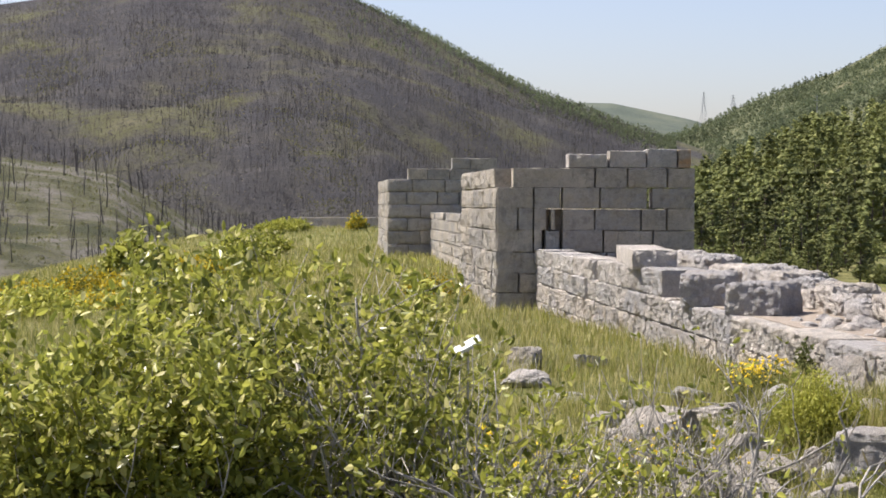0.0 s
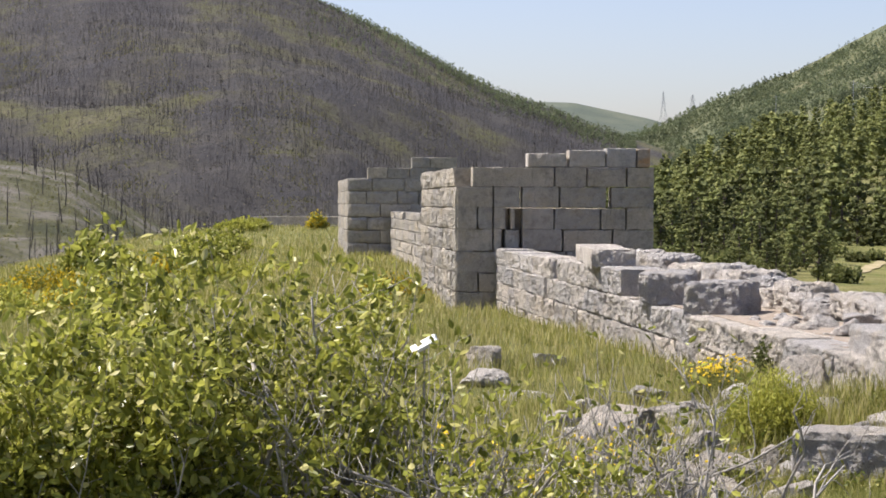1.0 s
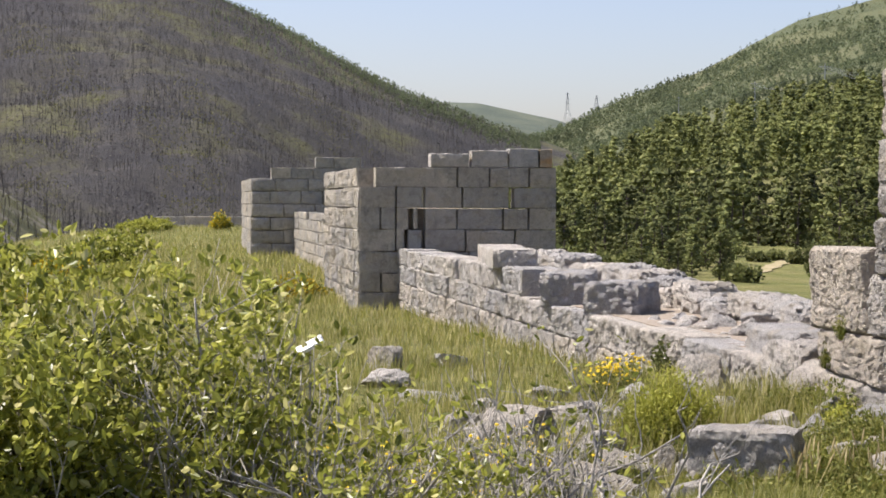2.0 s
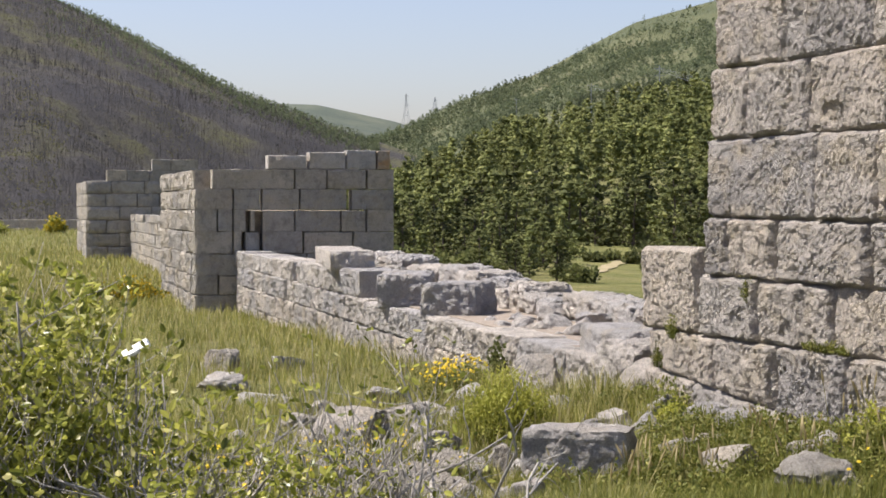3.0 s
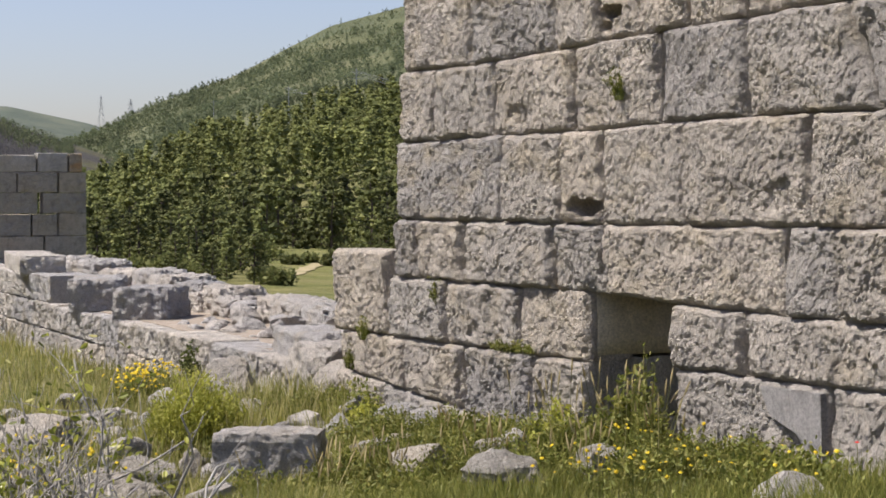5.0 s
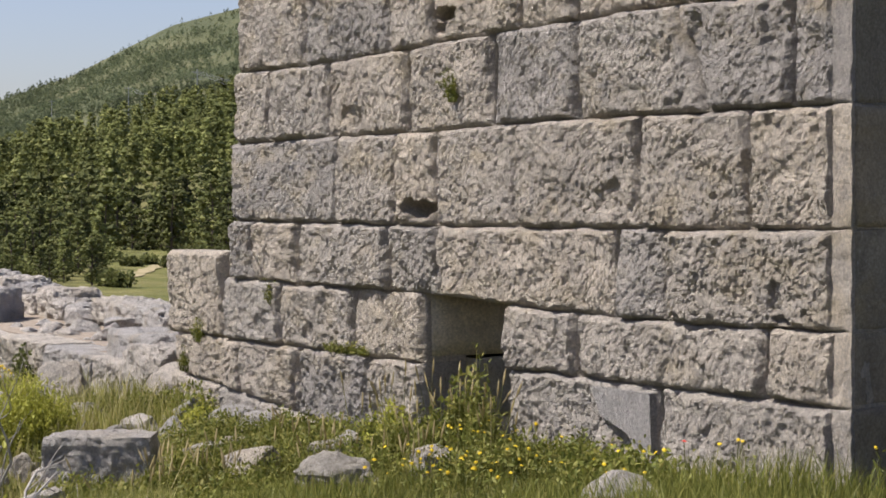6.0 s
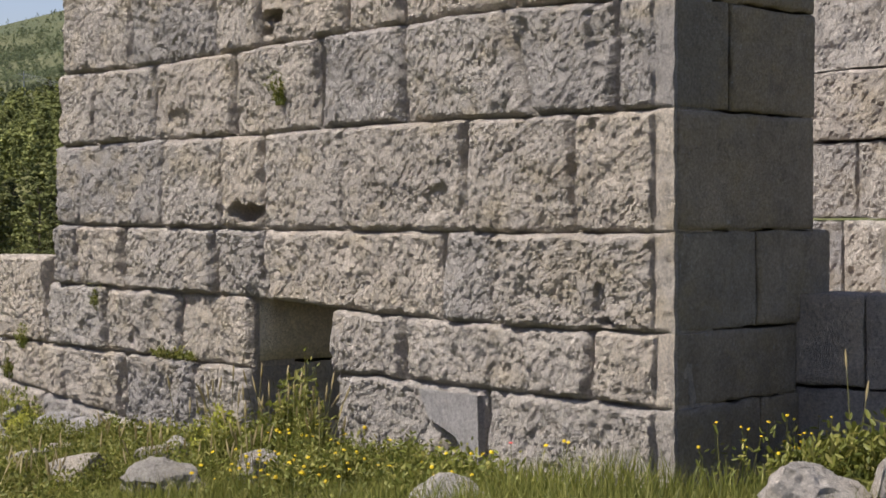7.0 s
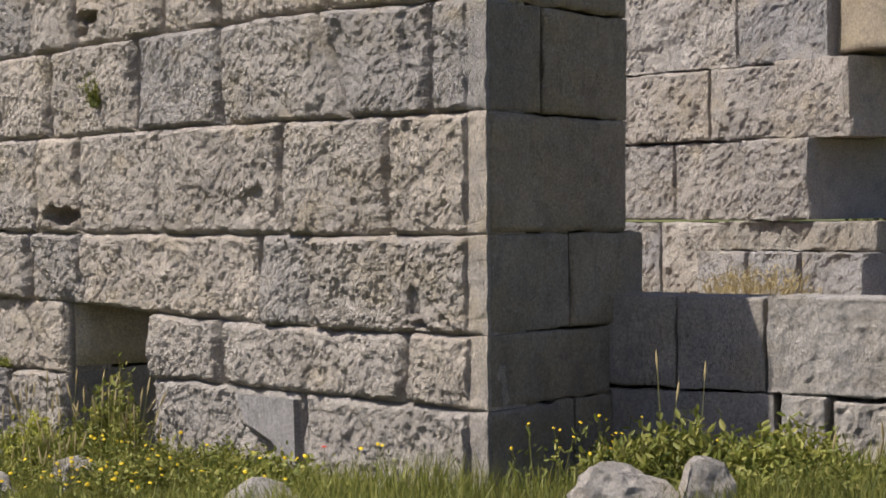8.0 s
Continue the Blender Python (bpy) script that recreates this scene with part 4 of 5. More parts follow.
def bush(name, x, y, stems, length, depth, per, leaf, spread, seed, label, lean=(0, 0), split=1, keep=1.0, radius=0.014, bark=BARK, leafmat=OAK_LEAF, wide=0.5, group="oak bushes", zoff=-0.05):
    r, rr = random.Random(seed), np.random.RandomState(seed)
    z = ground_z(x, y) + zoff
    paths, tips = [], []
    for k in range(stems):
        a = r.uniform(0, 2 * math.pi)
        way = Vector((math.cos(a) * wide + lean[0], math.sin(a) * wide * 0.6 + lean[1], 1.0))
        st = Vector((x + r.uniform(-0.25, 0.25) * wide, y + r.uniform(-0.2, 0.2), z))
        grow(r, st, way, length * r.uniform(0.7, 1.1), radius * r.uniform(0.7, 1.2), depth, 0.16, split, paths, tips)
    thing = empty(name, (x, y, z), label, "bush", group)
    vs, fs = limb_mesh(paths)
    from_arrays("branchwork", vs, fs, bark, thing, "bare grey twisting branches", smooth=True, origin=(x, y, z))["kind"] = "stuff"
    tips = [t for t in tips if r.random() < keep]
    if tips and per:
        V, F = leaf_cloud([tuple(t) for t in tips], spread, per, leaf, rr)
        from_arrays("foliage", V, F, leafmat, thing, "small glossy green leaves", origin=(x, y, z))["kind"] = "stuff"
    return thing


for k, (x, y, st, ln, sd) in enumerate(((-0.60, 6.7, 7, 0.72, 11), (-0.28, 6.5, 7, 0.72, 12), (-0.05, 6.9, 7, 0.74, 13), (-0.38, 7.2, 6, 0.76, 14), (-0.22, 6.2, 6, 0.62, 15), (-0.62, 6.2, 6, 0.64, 16), (0.10, 6.5, 5, 0.76, 17), (0.22, 6.95, 7, 0.98, 18), (0.0, 6.7, 5, 0.80, 19), (0.34, 6.75, 6, 0.94, 20))):
    bush("oak_bush", x, y, st, ln, 2, 20, 0.040, 0.036, sd, "dense kermes oak bush with fresh green leaves", wide=0.38, radius=0.016)
for k, (x, y, st, ln, sd, kp) in enumerate(((0.66, 7.0, 4, 0.93, 21, 0.75), (0.88, 7.0, 4, 0.90, 22, 0.7), (0.75, 6.4, 4, 0.68, 23, 0.7), (1.05, 6.5, 4, 0.68, 24, 0.65), (1.18, 7.1, 4, 0.80, 25, 0.6), (1.35, 6.7, 4, 0.60, 26, 0.55), (0.55, 6.2, 3, 0.5, 27, 0.4))):
    bush("oak_bush", x, y, st, ln, 2, 7, 0.038, 0.020, sd, "sparse oak bush with grey twigs and few leaves", keep=kp * 0.55, wide=0.36, radius=0.024, split=2)
for k, (x, y, lx, ly, ln, sd) in enumerate(((2.05, 6.95, 0.9, 0.1, 0.75, 41), (1.85, 7.2, 0.7, 0.1, 0.80, 42), (1.35, 6.6, -0.3, 0.0, 0.85, 43), (0.95, 6.8, 0.35, 0.0, 0.95, 44), (0.60, 6.6, -0.2, 0.0, 0.95, 45), (2.3, 7.4, 0.8, 0.2, 0.72, 46))):
    bush("oak_bush", x, y, 2, ln, 2, 5, 0.036, 0.024, sd, "leafless oak bush of crooked grey branches", lean=(lx, ly), keep=0.14, wide=0.25, radius=0.028)
for k, (x, y, st, ln, sd, kp) in enumerate(((1.50, 7.0, 4, 0.70, 31, 0.22), (1.75, 6.9, 4, 0.66, 32, 0.16), (1.62, 6.4, 3, 0.58, 33, 0.2), (2.0, 7.1, 4, 0.62, 34, 0.06), (2.25, 7.0, 3, 0.56, 35, 0.03))):
    bush("oak_bush", x, y, st, ln, 2, 4, 0.036, 0.03, sd, "nearly bare oak bush with pale dry twigs", keep=kp, wide=0.55, radius=0.026, split=2, lean=(0.25, 0))


def flower_patch(name, cx, cy, rx, ry, n, height, size, seed, label, petal=PETAL, base=None, group="wild flowers", tall=0.3, leafy_n=4, kind=""):
    """Stems with small leaves and flat many-petalled heads."""
    r, rr = random.Random(seed), np.random.RandomState(seed)
    paths, heads, lv = [], [], []
    for _ in range(n):
        x, y = r.gauss(cx, rx), r.gauss(cy, ry)
        z = ground_z(x, y) - 0.02 if base is None else base
        h = height * r.uniform(1 - tall, 1 + tall)
        top = Vector((x + r.gauss(0, 0.04), y + r.gauss(0, 0.04), z + h))
        paths.append([(Vector((x, y, z)), 0.003), (Vector((x, y, z)).lerp(top, 0.5) + Vector((r.gauss(0, 0.01), 0, 0)), 0.0025), (top, 0.002)])
        heads.append(top)
        for _ in range(leafy_n):
            lv.append(tuple(Vector((x, y, z)).lerp(top, r.uniform(0.1, 0.85))))
    z0 = ground_z(cx, cy) if base is None else base
    thing = empty(name, (cx, cy, z0), label, "flowers", group, kind)
    vs, fs = limb_mesh(paths, 3)
    from_arrays("stem_mass", vs, fs, HERB, thing, origin=(cx, cy, z0))["kind"] = "stuff"
    V, F = leaf_cloud(lv, 0.03, 2, 0.06, rr, 0.3)
    from_arrays("leaf_mass", V, F, HERB, thing, origin=(cx, cy, z0))["kind"] = "stuff"
    hv, hf = [], []
    for t in heads:
        ax = Vector((r.gauss(-0.3, 0.4), r.gauss(-0.6, 0.4), 1.0)).normalized()
        a = ax.orthogonal().normalized()
        b = ax.cross(a)
        q = size * r.uniform(0.75, 1.2)
        base_i = len(hv)
        hv.append(tuple(t + ax * q * 0.15))
        for j in range(16):
            ang = 2 * math.pi * j / 16
            rad = q * (0.5 if j % 2 else 0.36)
            hv.append(tuple(t + (a * math.cos(ang) + b * math.sin(ang)) * rad - ax * q * 0.05))
        for j in range(16):
            hf.append((base_i, base_i + 1 + j, base_i + 1 + (j + 1) % 16))
    from_arrays("blossom_mass", hv, hf, petal, thing, "open bright petals" if petal is RED_PETAL else "bright yellow heads", origin=(cx, cy, z0))["kind"] = "stuff"
    return thing


for k, (x, y, rx, ry, n, h, sz) in enumerate(((7.72, 23.8, 0.17, 0.35, 130, 0.42, 0.045), (3.95, 14.6, 0.24, 0.4, 46, 0.55, 0.038), (4.5, 15.6, 0.3, 0.5, 20, 0.42, 0.036), (7.0, 10.9, 0.35, 0.5, 44, 0.28, 0.030),
        (7.55, 9.6, 0.25, 0.3, 16, 0.28, 0.030), (7.9, 12.2, 0.3, 0.3, 22, 0.34, 0.03), (9.0, 8.35, 0.25, 0.2, 30, 0.36, 0.026), (1.6, 10.8, 0.6, 1.2, 40, 0.45, 0.045), (0.2, 10.5, 0.6, 1.2, 30, 0.55, 0.045), (10.2, 6.3, 0.4, 0.4, 12, 0.3, 0.03), (1.15, 9.2, 0.35, 0.5, 40, 0.62, 0.05), (2.2, 9.6, 0.4, 0.5, 36, 0.5, 0.045))):
    flower_patch("yellow_flowers", x, y, rx, ry, n, h, sz, 60 + k, "cluster of yellow wild flowers in the grass")
flower_patch("poppy", 7.53, 9.25, 0.02, 0.02, 1, 0.36, 0.05, 90, "small red poppy at the wall's foot", RED_PETAL)


def herb(name, x, y, rx, ry, h, n, leaf, seed, label, mat=HERB, narrow=0.4, base=None, group="leafy herbs", up=0.7, category="plant"):
    """A dense low plant: leaves over a dome of short stems."""
    r, rr = random.Random(seed), np.random.RandomState(seed)
    z0 = ground_z(x, y) if base is None else base
    tips, paths = [], []
    for _ in range(n):
        a, q = r.uniform(0, 2 * math.pi), math.sqrt(r.random())
        px, py = x + math.cos(a) * rx * q, y + math.sin(a) * ry * q
        zb = ground_z(px, py) - 0.02 if base is None else base
        hh = h * (1 - 0.6 * q * q) * r.uniform(0.55, 1.15)
        tip = Vector((px + r.gauss(0, 0.03), py + r.gauss(0, 0.03), zb + hh))
        root = Vector((x + (px - x) * 0.7, y + (py - y) * 0.7, zb))
        paths.append([(root, 0.004), (root.lerp(tip, 0.6), 0.003), (tip, 0.002)])
        for f in (0.45, 0.75, 1.0):
            tips.append(tuple(root.lerp(tip, f)))
    thing = empty(name, (x, y, z0), label, category, group)
    vs, fs = limb_mesh(paths, 3)
    from_arrays("stem_mass", vs, fs, mat, thing, origin=(x, y, z0))["kind"] = "stuff"
    V, F = leaf_cloud(tips, min(rx, h) * 0.10, 4, leaf, rr, narrow, up)
    from_arrays("leaf_mass", V, F, mat, thing, origin=(x, y, z0))["kind"] = "stuff"
    return thing


herb("spurge_bush", 6.45, 18.2, 0.46, 0.42, 0.72, 520, 0.05, 1, "rounded yellow-green spurge bush beside stones", FERN, 0.3, up=1.2)
herb("spurge_bush", 6.9, 18.5, 0.3, 0.3, 0.36, 70, 0.06, 2, "small yellow-green spurge bush beside stones", FERN, 0.3, up=1.2)
herb("ivy", 8.62, 24.6, 0.10, 0.22, 0.6, 50, 0.06, 3, "dark green ivy tuft at the wall's foot", PINE, 0.6)
for k, (x, y, rx, ry, h, n, lf) in enumerate(((9.35, 8.05, 0.42, 0.40, 0.42, 130, 0.075), (9.75, 7.6, 0.35, 0.4, 0.36, 90, 0.07), (8.95, 8.2, 0.3, 0.25, 0.30, 60, 0.06), (9.6, 6.9, 0.4, 0.4, 0.20, 70, 0.06), (9.9, 6.6, 0.4, 0.4, 0.16, 60, 0.05), (9.2, 7.2, 0.4, 0.4, 0.2, 70, 0.05),
        (8.15, 13.0, 0.35, 0.35, 0.52, 110, 0.06), (7.95, 13.4, 0.3, 0.3, 0.35, 60, 0.05), (8.1, 14.6, 0.3, 0.6, 0.28, 110, 0.05), (8.1, 15.8, 0.3, 0.6, 0.26, 110, 0.045), (8.0, 17.0, 0.3, 0.5, 0.22, 80, 0.045), (7.4, 15.4, 0.5, 0.5, 0.22, 110, 0.045),
        (8.1, 18.4, 0.3, 0.4, 0.24, 70, 0.045), (7.2, 13.6, 0.5, 0.6, 0.22, 120, 0.045), (6.2, 13.2, 0.6, 0.6, 0.24, 120, 0.05), (7.9, 11.4, 0.3, 0.6, 0.30, 90, 0.045), (7.6, 16.3, 0.4, 0.5, 0.22, 90, 0.045), (6.1, 18.6, 0.4, 0.4, 0.2, 60, 0.045), (5.8, 14.2, 0.5, 0.5, 0.22, 90, 0.045))):
    herb("herb", x, y, rx, ry, h, n, lf, 10 + k, "low leafy green weeds growing among the stones")
rw = random.Random(63)
for k in range(46):
    y = rw.uniform(9.2, 19.5) if k < 30 else rw.uniform(13.0, 19.5)
    x = wall_x(y) - abs(rw.gauss(0.12, 0.35)) - 0.12 if k < 30 else rw.uniform(5.2, 7.9)
    q = rw.uniform(0.22, 0.5)
    herb("herb", x, y, q, q * 0.8, rw.uniform(0.16, 0.34) + (0.12 if 12.4 < y < 14.2 else 0.0), int(170 * q) + 20, rw.uniform(0.035, 0.06), 700 + k, "low leafy green weeds along the wall's foot", FERN if rw.random() < 0.1 else HERB, rw.uniform(0.25, 0.5))
herb("tall_weed", 8.12, 12.75, 0.26, 0.24, 0.78, 90, 0.07, 790, "tall leafy weed growing before the doorway", HERB, 0.35)
herb("tall_weed", 7.95, 12.35, 0.16, 0.16, 0.92, 34, 0.05, 791, "tall leafy weed beside the doorway", HERB, 0.3)
# tufts rooted in joints of the masonry
for k, (y, z, w, h, n) in enumerate(((13.35, 2.62, 0.08, 0.30, 26), (16.62, 0.86, 0.06, 0.26, 22), (18.35, 0.42, 0.10, 0.24, 26), (15.3, 0.50, 0.28, 0.09, 40), (14.95, 0.50, 0.22, 0.10, 30), (18.7, 0.1, 0.15, 0.25, 30))):
    herb("wall_tuft", 8.36, y, 0.04, w, h, n, 0.035, 70 + k, "small green plant rooted in a wall joint", HERB, 0.3, base=z)


def reed_clump(x, y, n, h, seed):
    """Tall grass stalks with pale seed heads."""
    r = random.Random(seed)
    z0 = ground_z(x, y)
    stalks, heads = [], []
    for _ in range(n):
        px, py = r.gauss(x, 0.16), r.gauss(y, 0.2)
        z = ground_z(px, py) - 0.02
        hh = h * r.uniform(0.6, 1.1)
        bend = Vector((r.gauss(0, 0.16), r.gauss(0, 0.12), 0)) * hh
        p0, p2 = Vector((px, py, z)), Vector((px, py, z + hh)) + bend
        p1 = p0.lerp(p2, 0.5) - bend * 0.25
        stalks.append([(p0, 0.0035), (p1, 0.003), (p2, 0.002)])
        d = (p2 - p1).normalized()
        heads.append([(p2 - d * 0.02, 0.003), (p2 + d * 0.03, 0.009), (p2 + d * 0.07, 0.007), (p2 + d * 0.11, 0.002)])
    thing = empty("grass_clump", (x, y, z0), "tall grass clump with pale seed heads", "grass", "tall grass clumps")
    vs, fs = limb_mesh(stalks, 3)
    from_arrays("stalk_mass", vs, fs, GRASS, thing, origin=(x, y, z0))["kind"] = "stuff"
    vs, fs = limb_mesh(heads, 5)
    from_arrays("seed_mass", vs, fs, STRAW, thing, "pale feathery seed heads", origin=(x, y, z0))["kind"] = "stuff"


for k, (x, y, n, h) in enumerate(((8.0, 12.9, 14, 0.80), (7.8, 13.3, 12, 0.7), (6.2, 14.3, 16, 0.42), (6.7, 14.2, 14, 0.42), (5.9, 13.5, 14, 0.4), (7.3, 13.1, 12, 0.45), (7.9, 12.2, 14, 0.62), (9.55, 8.2, 3, 0.75), (9.8, 6.9, 6, 0.4), (7.3, 12.0, 12, 0.42), (7.7, 14.6, 10, 0.42))):
    reed_clump(x, y, n, h, 200 + k)
herb("dry_grass", 13.4, 10.9, 0.6, 0.5, 0.3, 90, 0.06, 95, "dry orange grass tuft on the rubble", STRAW, 0.15, base=1.0, up=1.5)

# shrubs and broom on the brow of the hill
for k, (x, y, rx, h, n, lf, mat, lab) in enumerate(((-0.3, 80.5, 1.1, 1.7, 240, 0.24, OAK_LEAF, "dark round oak shrub on the hill's brow"), (0.75, 79, 0.9, 1.2, 140, 0.22, OAK_LEAF, "dark round oak shrub on the hill's brow"), (4.6, 90, 1.8, 1.3, 160, 0.22, OAK_LEAF, "low oak shrub on the hill's brow"), (6.3, 104, 1.7, 1.3, 160, 0.22, OAK_LEAF, "low oak shrub on the hill's brow"),
        (2.3, 79, 1.4, 0.9, 170, 0.16, BROOM, "yellow broom in flower on the hill's brow"), (-1.4, 68, 1.9, 0.9, 170, 0.16, BROOM, "yellow broom in flower on the hill's brow"), (-3.2, 61, 1.5, 0.8, 120, 0.15, BROOM, "yellow broom in flower on the hill's brow"), (9.4, 63, 1.1, 0.7, 150, 0.12, BROOM, "yellow broom in flower beside the tower"),
        (1.0, 66, 2.2, 0.9, 190, 0.16, FERN, "pale green spiny shrub on the hill's brow"), (-2.6, 52, 1.6, 0.9, 150, 0.14, FERN, "pale green spiny shrub on the hill's brow"), (11.6, 150, 1.4, 0.9, 160, 0.25, FERN, "green shrub beside the distant wall"), (10.2, 146, 1.6, 0.8, 140, 0.25, FERN, "green shrub beside the distant wall"), (16.6, 150, 0.8, 1.2, 120, 0.2, BROOM, "yellow broom in flower near the far tower"),
        (5.0, 76, 1.9, 0.8, 130, 0.15, FERN, "pale green spiny shrub on the hill's brow"), (-0.6, 60, 1.6, 0.8, 130, 0.15, BROOM, "yellow broom in flower on the hill's brow"))):
    herb("shrub", x, y, rx, rx * 0.8, h, n, lf, 300 + k, lab, mat, 0.55, group="brow shrubs", category="shrub")


# ======== trees ========
def tufts(rr, n, spots, size, flat=0.6):
    """n needle tufts as slim triangles on the given spots (k, 3)."""
    C = spots[rr.randint(0, len(spots), n)] + rr.normal(0, 1, (n, 3)) * size * 0.45
    a, b = rr.normal(0, 1, (n, 3)), rr.normal(0, 1, (n, 3))
    a[:, 2] *= flat
    b[:, 2] *= flat
    a /= np.linalg.norm(a, axis=1)[:, None]
    b /= np.linalg.norm(b, axis=1)[:, None]
    s = size * rr.uniform(0.5, 1.2, n)[:, None]
    V = np.stack([C - a * s * 0.5, C + a * s * 0.5, C + b * s * 0.8], 1).reshape(-1, 3)
    F = np.arange(n * 3).reshape(-1, 3)
    return V, F


def clumps(rr, spots, size):
    """Small ragged masses of needles, eight faces each."""
    ball = np.array([(1, 0, 0), (0, 1, 0), (-1, 0, 0), (0, -1, 0), (0, 0, 1), (0, 0, -0.7)], float)
    tri = np.array([(0, 1, 4), (1, 2, 4), (2, 3, 4), (3, 0, 4), (1, 0, 5), (2, 1, 5), (3, 2, 5), (0, 3, 5)])
    V, F = [], []
    for k, c in enumerate(spots):
        a = rr.uniform(0, 6.28)
        turn = np.array(((math.cos(a), math.sin(a), 0), (-math.sin(a), math.cos(a), 0), (rr.normal(0, 0.3), rr.normal(0, 0.3), 1)))
        V.append(c + (ball @ turn) * size * rr.uniform(0.6, 1.4) * rr.uniform(0.6, 1.4, (6, 1)))
        F.append(tri + 6 * k)
    return np.concatenate(V), np.concatenate(F)


def pine_parts(seed, h, n):
    r, rr = random.Random(seed), np.random.RandomState(seed)
    paths = [[(Vector((0, 0, -0.4)), h * 0.022), (Vector((r.gauss(0, 0.05), r.gauss(0, 0.05), h * 0.5)), h * 0.015), (Vector((r.gauss(0, 0.1), r.gauss(0, 0.1), h * 0.93)), h * 0.004)]]
    spots = []
    levels = r.randint(8, 10)
    for k in range(levels):
        f = 0.10 + 0.84 * k / (levels - 1)
        reach = h * (0.29 * (1 - f) ** 0.5 + 0.02) * r.uniform(0.6, 1.2)
        for _ in range(5 if f < 0.8 else 3):
            a = r.uniform(0, 2 * math.pi)
            rc = reach * r.uniform(0.6, 1.05)
            tip = Vector((math.cos(a) * rc, math.sin(a) * rc, h * f + rc * 0.22))
            root = Vector((0, 0, h * f - 0.1))
            paths.append([(root, h * 0.007), (tip, h * 0.002)])
            for q in (0.45, 0.75, 1.0):
                spots.append(tuple(root.lerp(tip, q)))
    spots.append((0, 0, h * 0.97))
    arr = np.array(spots)
    V, F = tufts(rr, n, arr, h * 0.044)
    pick = rr.randint(0, len(arr), 105)
    CV, CF = clumps(rr, arr[pick] + rr.normal(0, 0.016 * h, (105, 3)), h * 0.038)
    return limb_mesh(paths, 4), (np.concatenate([CV, V]), np.concatenate([CF, F + len(CV)]))


rt = random.Random(21)
pine_kinds = [pine_parts(500 + k, 5.8, 820) for k in range(6)]
first = []
for k, ((lv, lf), (cv, cf)) in enumerate(pine_kinds):
    thing = empty("pine_tree", (0, 0, 0), "dark green pine tree in the hillside wood", "tree", "hillside pines")
    from_arrays("trunk", lv, lf, PINE_BARK, thing)
    from_arrays("crown", cv, cf, PINE, thing)
    first.append(thing)
spots = []
while len(spots) < 620:
    az, s_ = rt.uniform(13.2, 29), rt.random() ** 0.8 * 1.02
    if rt.random() < 0.03:
        az = rt.uniform(50, 56)
    if s_ < 0.04 and 22.3 < az < 24.3:
        continue
    if s_ < 0.02:
        continue
    spots.append((az, s_, rt.randrange(6), rt.uniform(0, 360), rt.uniform(0.65, 1.45)))
for k in range(60):
    spots.append((rt.uniform(22.4, 25.0), rt.uniform(0.06, 0.6), rt.randrange(6), rt.uniform(0, 360), rt.uniform(0.7, 1.3)))
spots.sort(key=lambda q: q[1])
used = set()
joined_v, joined_f, nv = [], [], 0
for k in range(190):
    az, f = rt.uniform(13, 21.1) if k < 165 else rt.uniform(24.6, 29), rt.random() ** 1.2
    spots.insert(0, (az, -f - 0.001, rt.randrange(6), rt.uniform(0, 360), rt.uniform(0.5, 0.85) * (1 - 0.5 * f)))
for az, s_, kind_, turn, sc in spots:
    x, y, z = hill_point(*PINE_HILL[:4], PINE_HILL[4], PINE_HILL[5], az, min(max(s_, 0.0), 1.0))
    if s_ < 0:
        x, y = x * (1 + 0.42 * s_), y * (1 + 0.42 * s_)
        z = ground_z(x, y) - 0.1
    m = pose(x, y, z, 0, 0, turn)
    if len(used) < 6 and kind_ not in used:
        used.add(kind_)
        first[kind_].matrix_basis = m @ Matrix.Scale(sc, 4)
        continue
    if nv == 0 and len([o for o in bpy.data.objects if o.name.startswith("pine_tree")]) < 290:
        ob = copy_thing(first[kind_], m)
        ob.scale = (sc, sc, sc)
        continue
    (lv, lf), (cv, cf) = pine_kinds[kind_]
    R = np.array((m @ Matrix.Scale(sc, 4)).to_3x3())
    cvv = cv @ R.T + np.array((x, y, z))
    joined_v.append(cvv)
    joined_f.append(cf + nv)
    nv += len(cvv)
merge_tris("pine_wood", np.concatenate(joined_v), np.concatenate(joined_f), PINE, "dense dark green pine wood on the upper slope", "wood", kind="stuff")


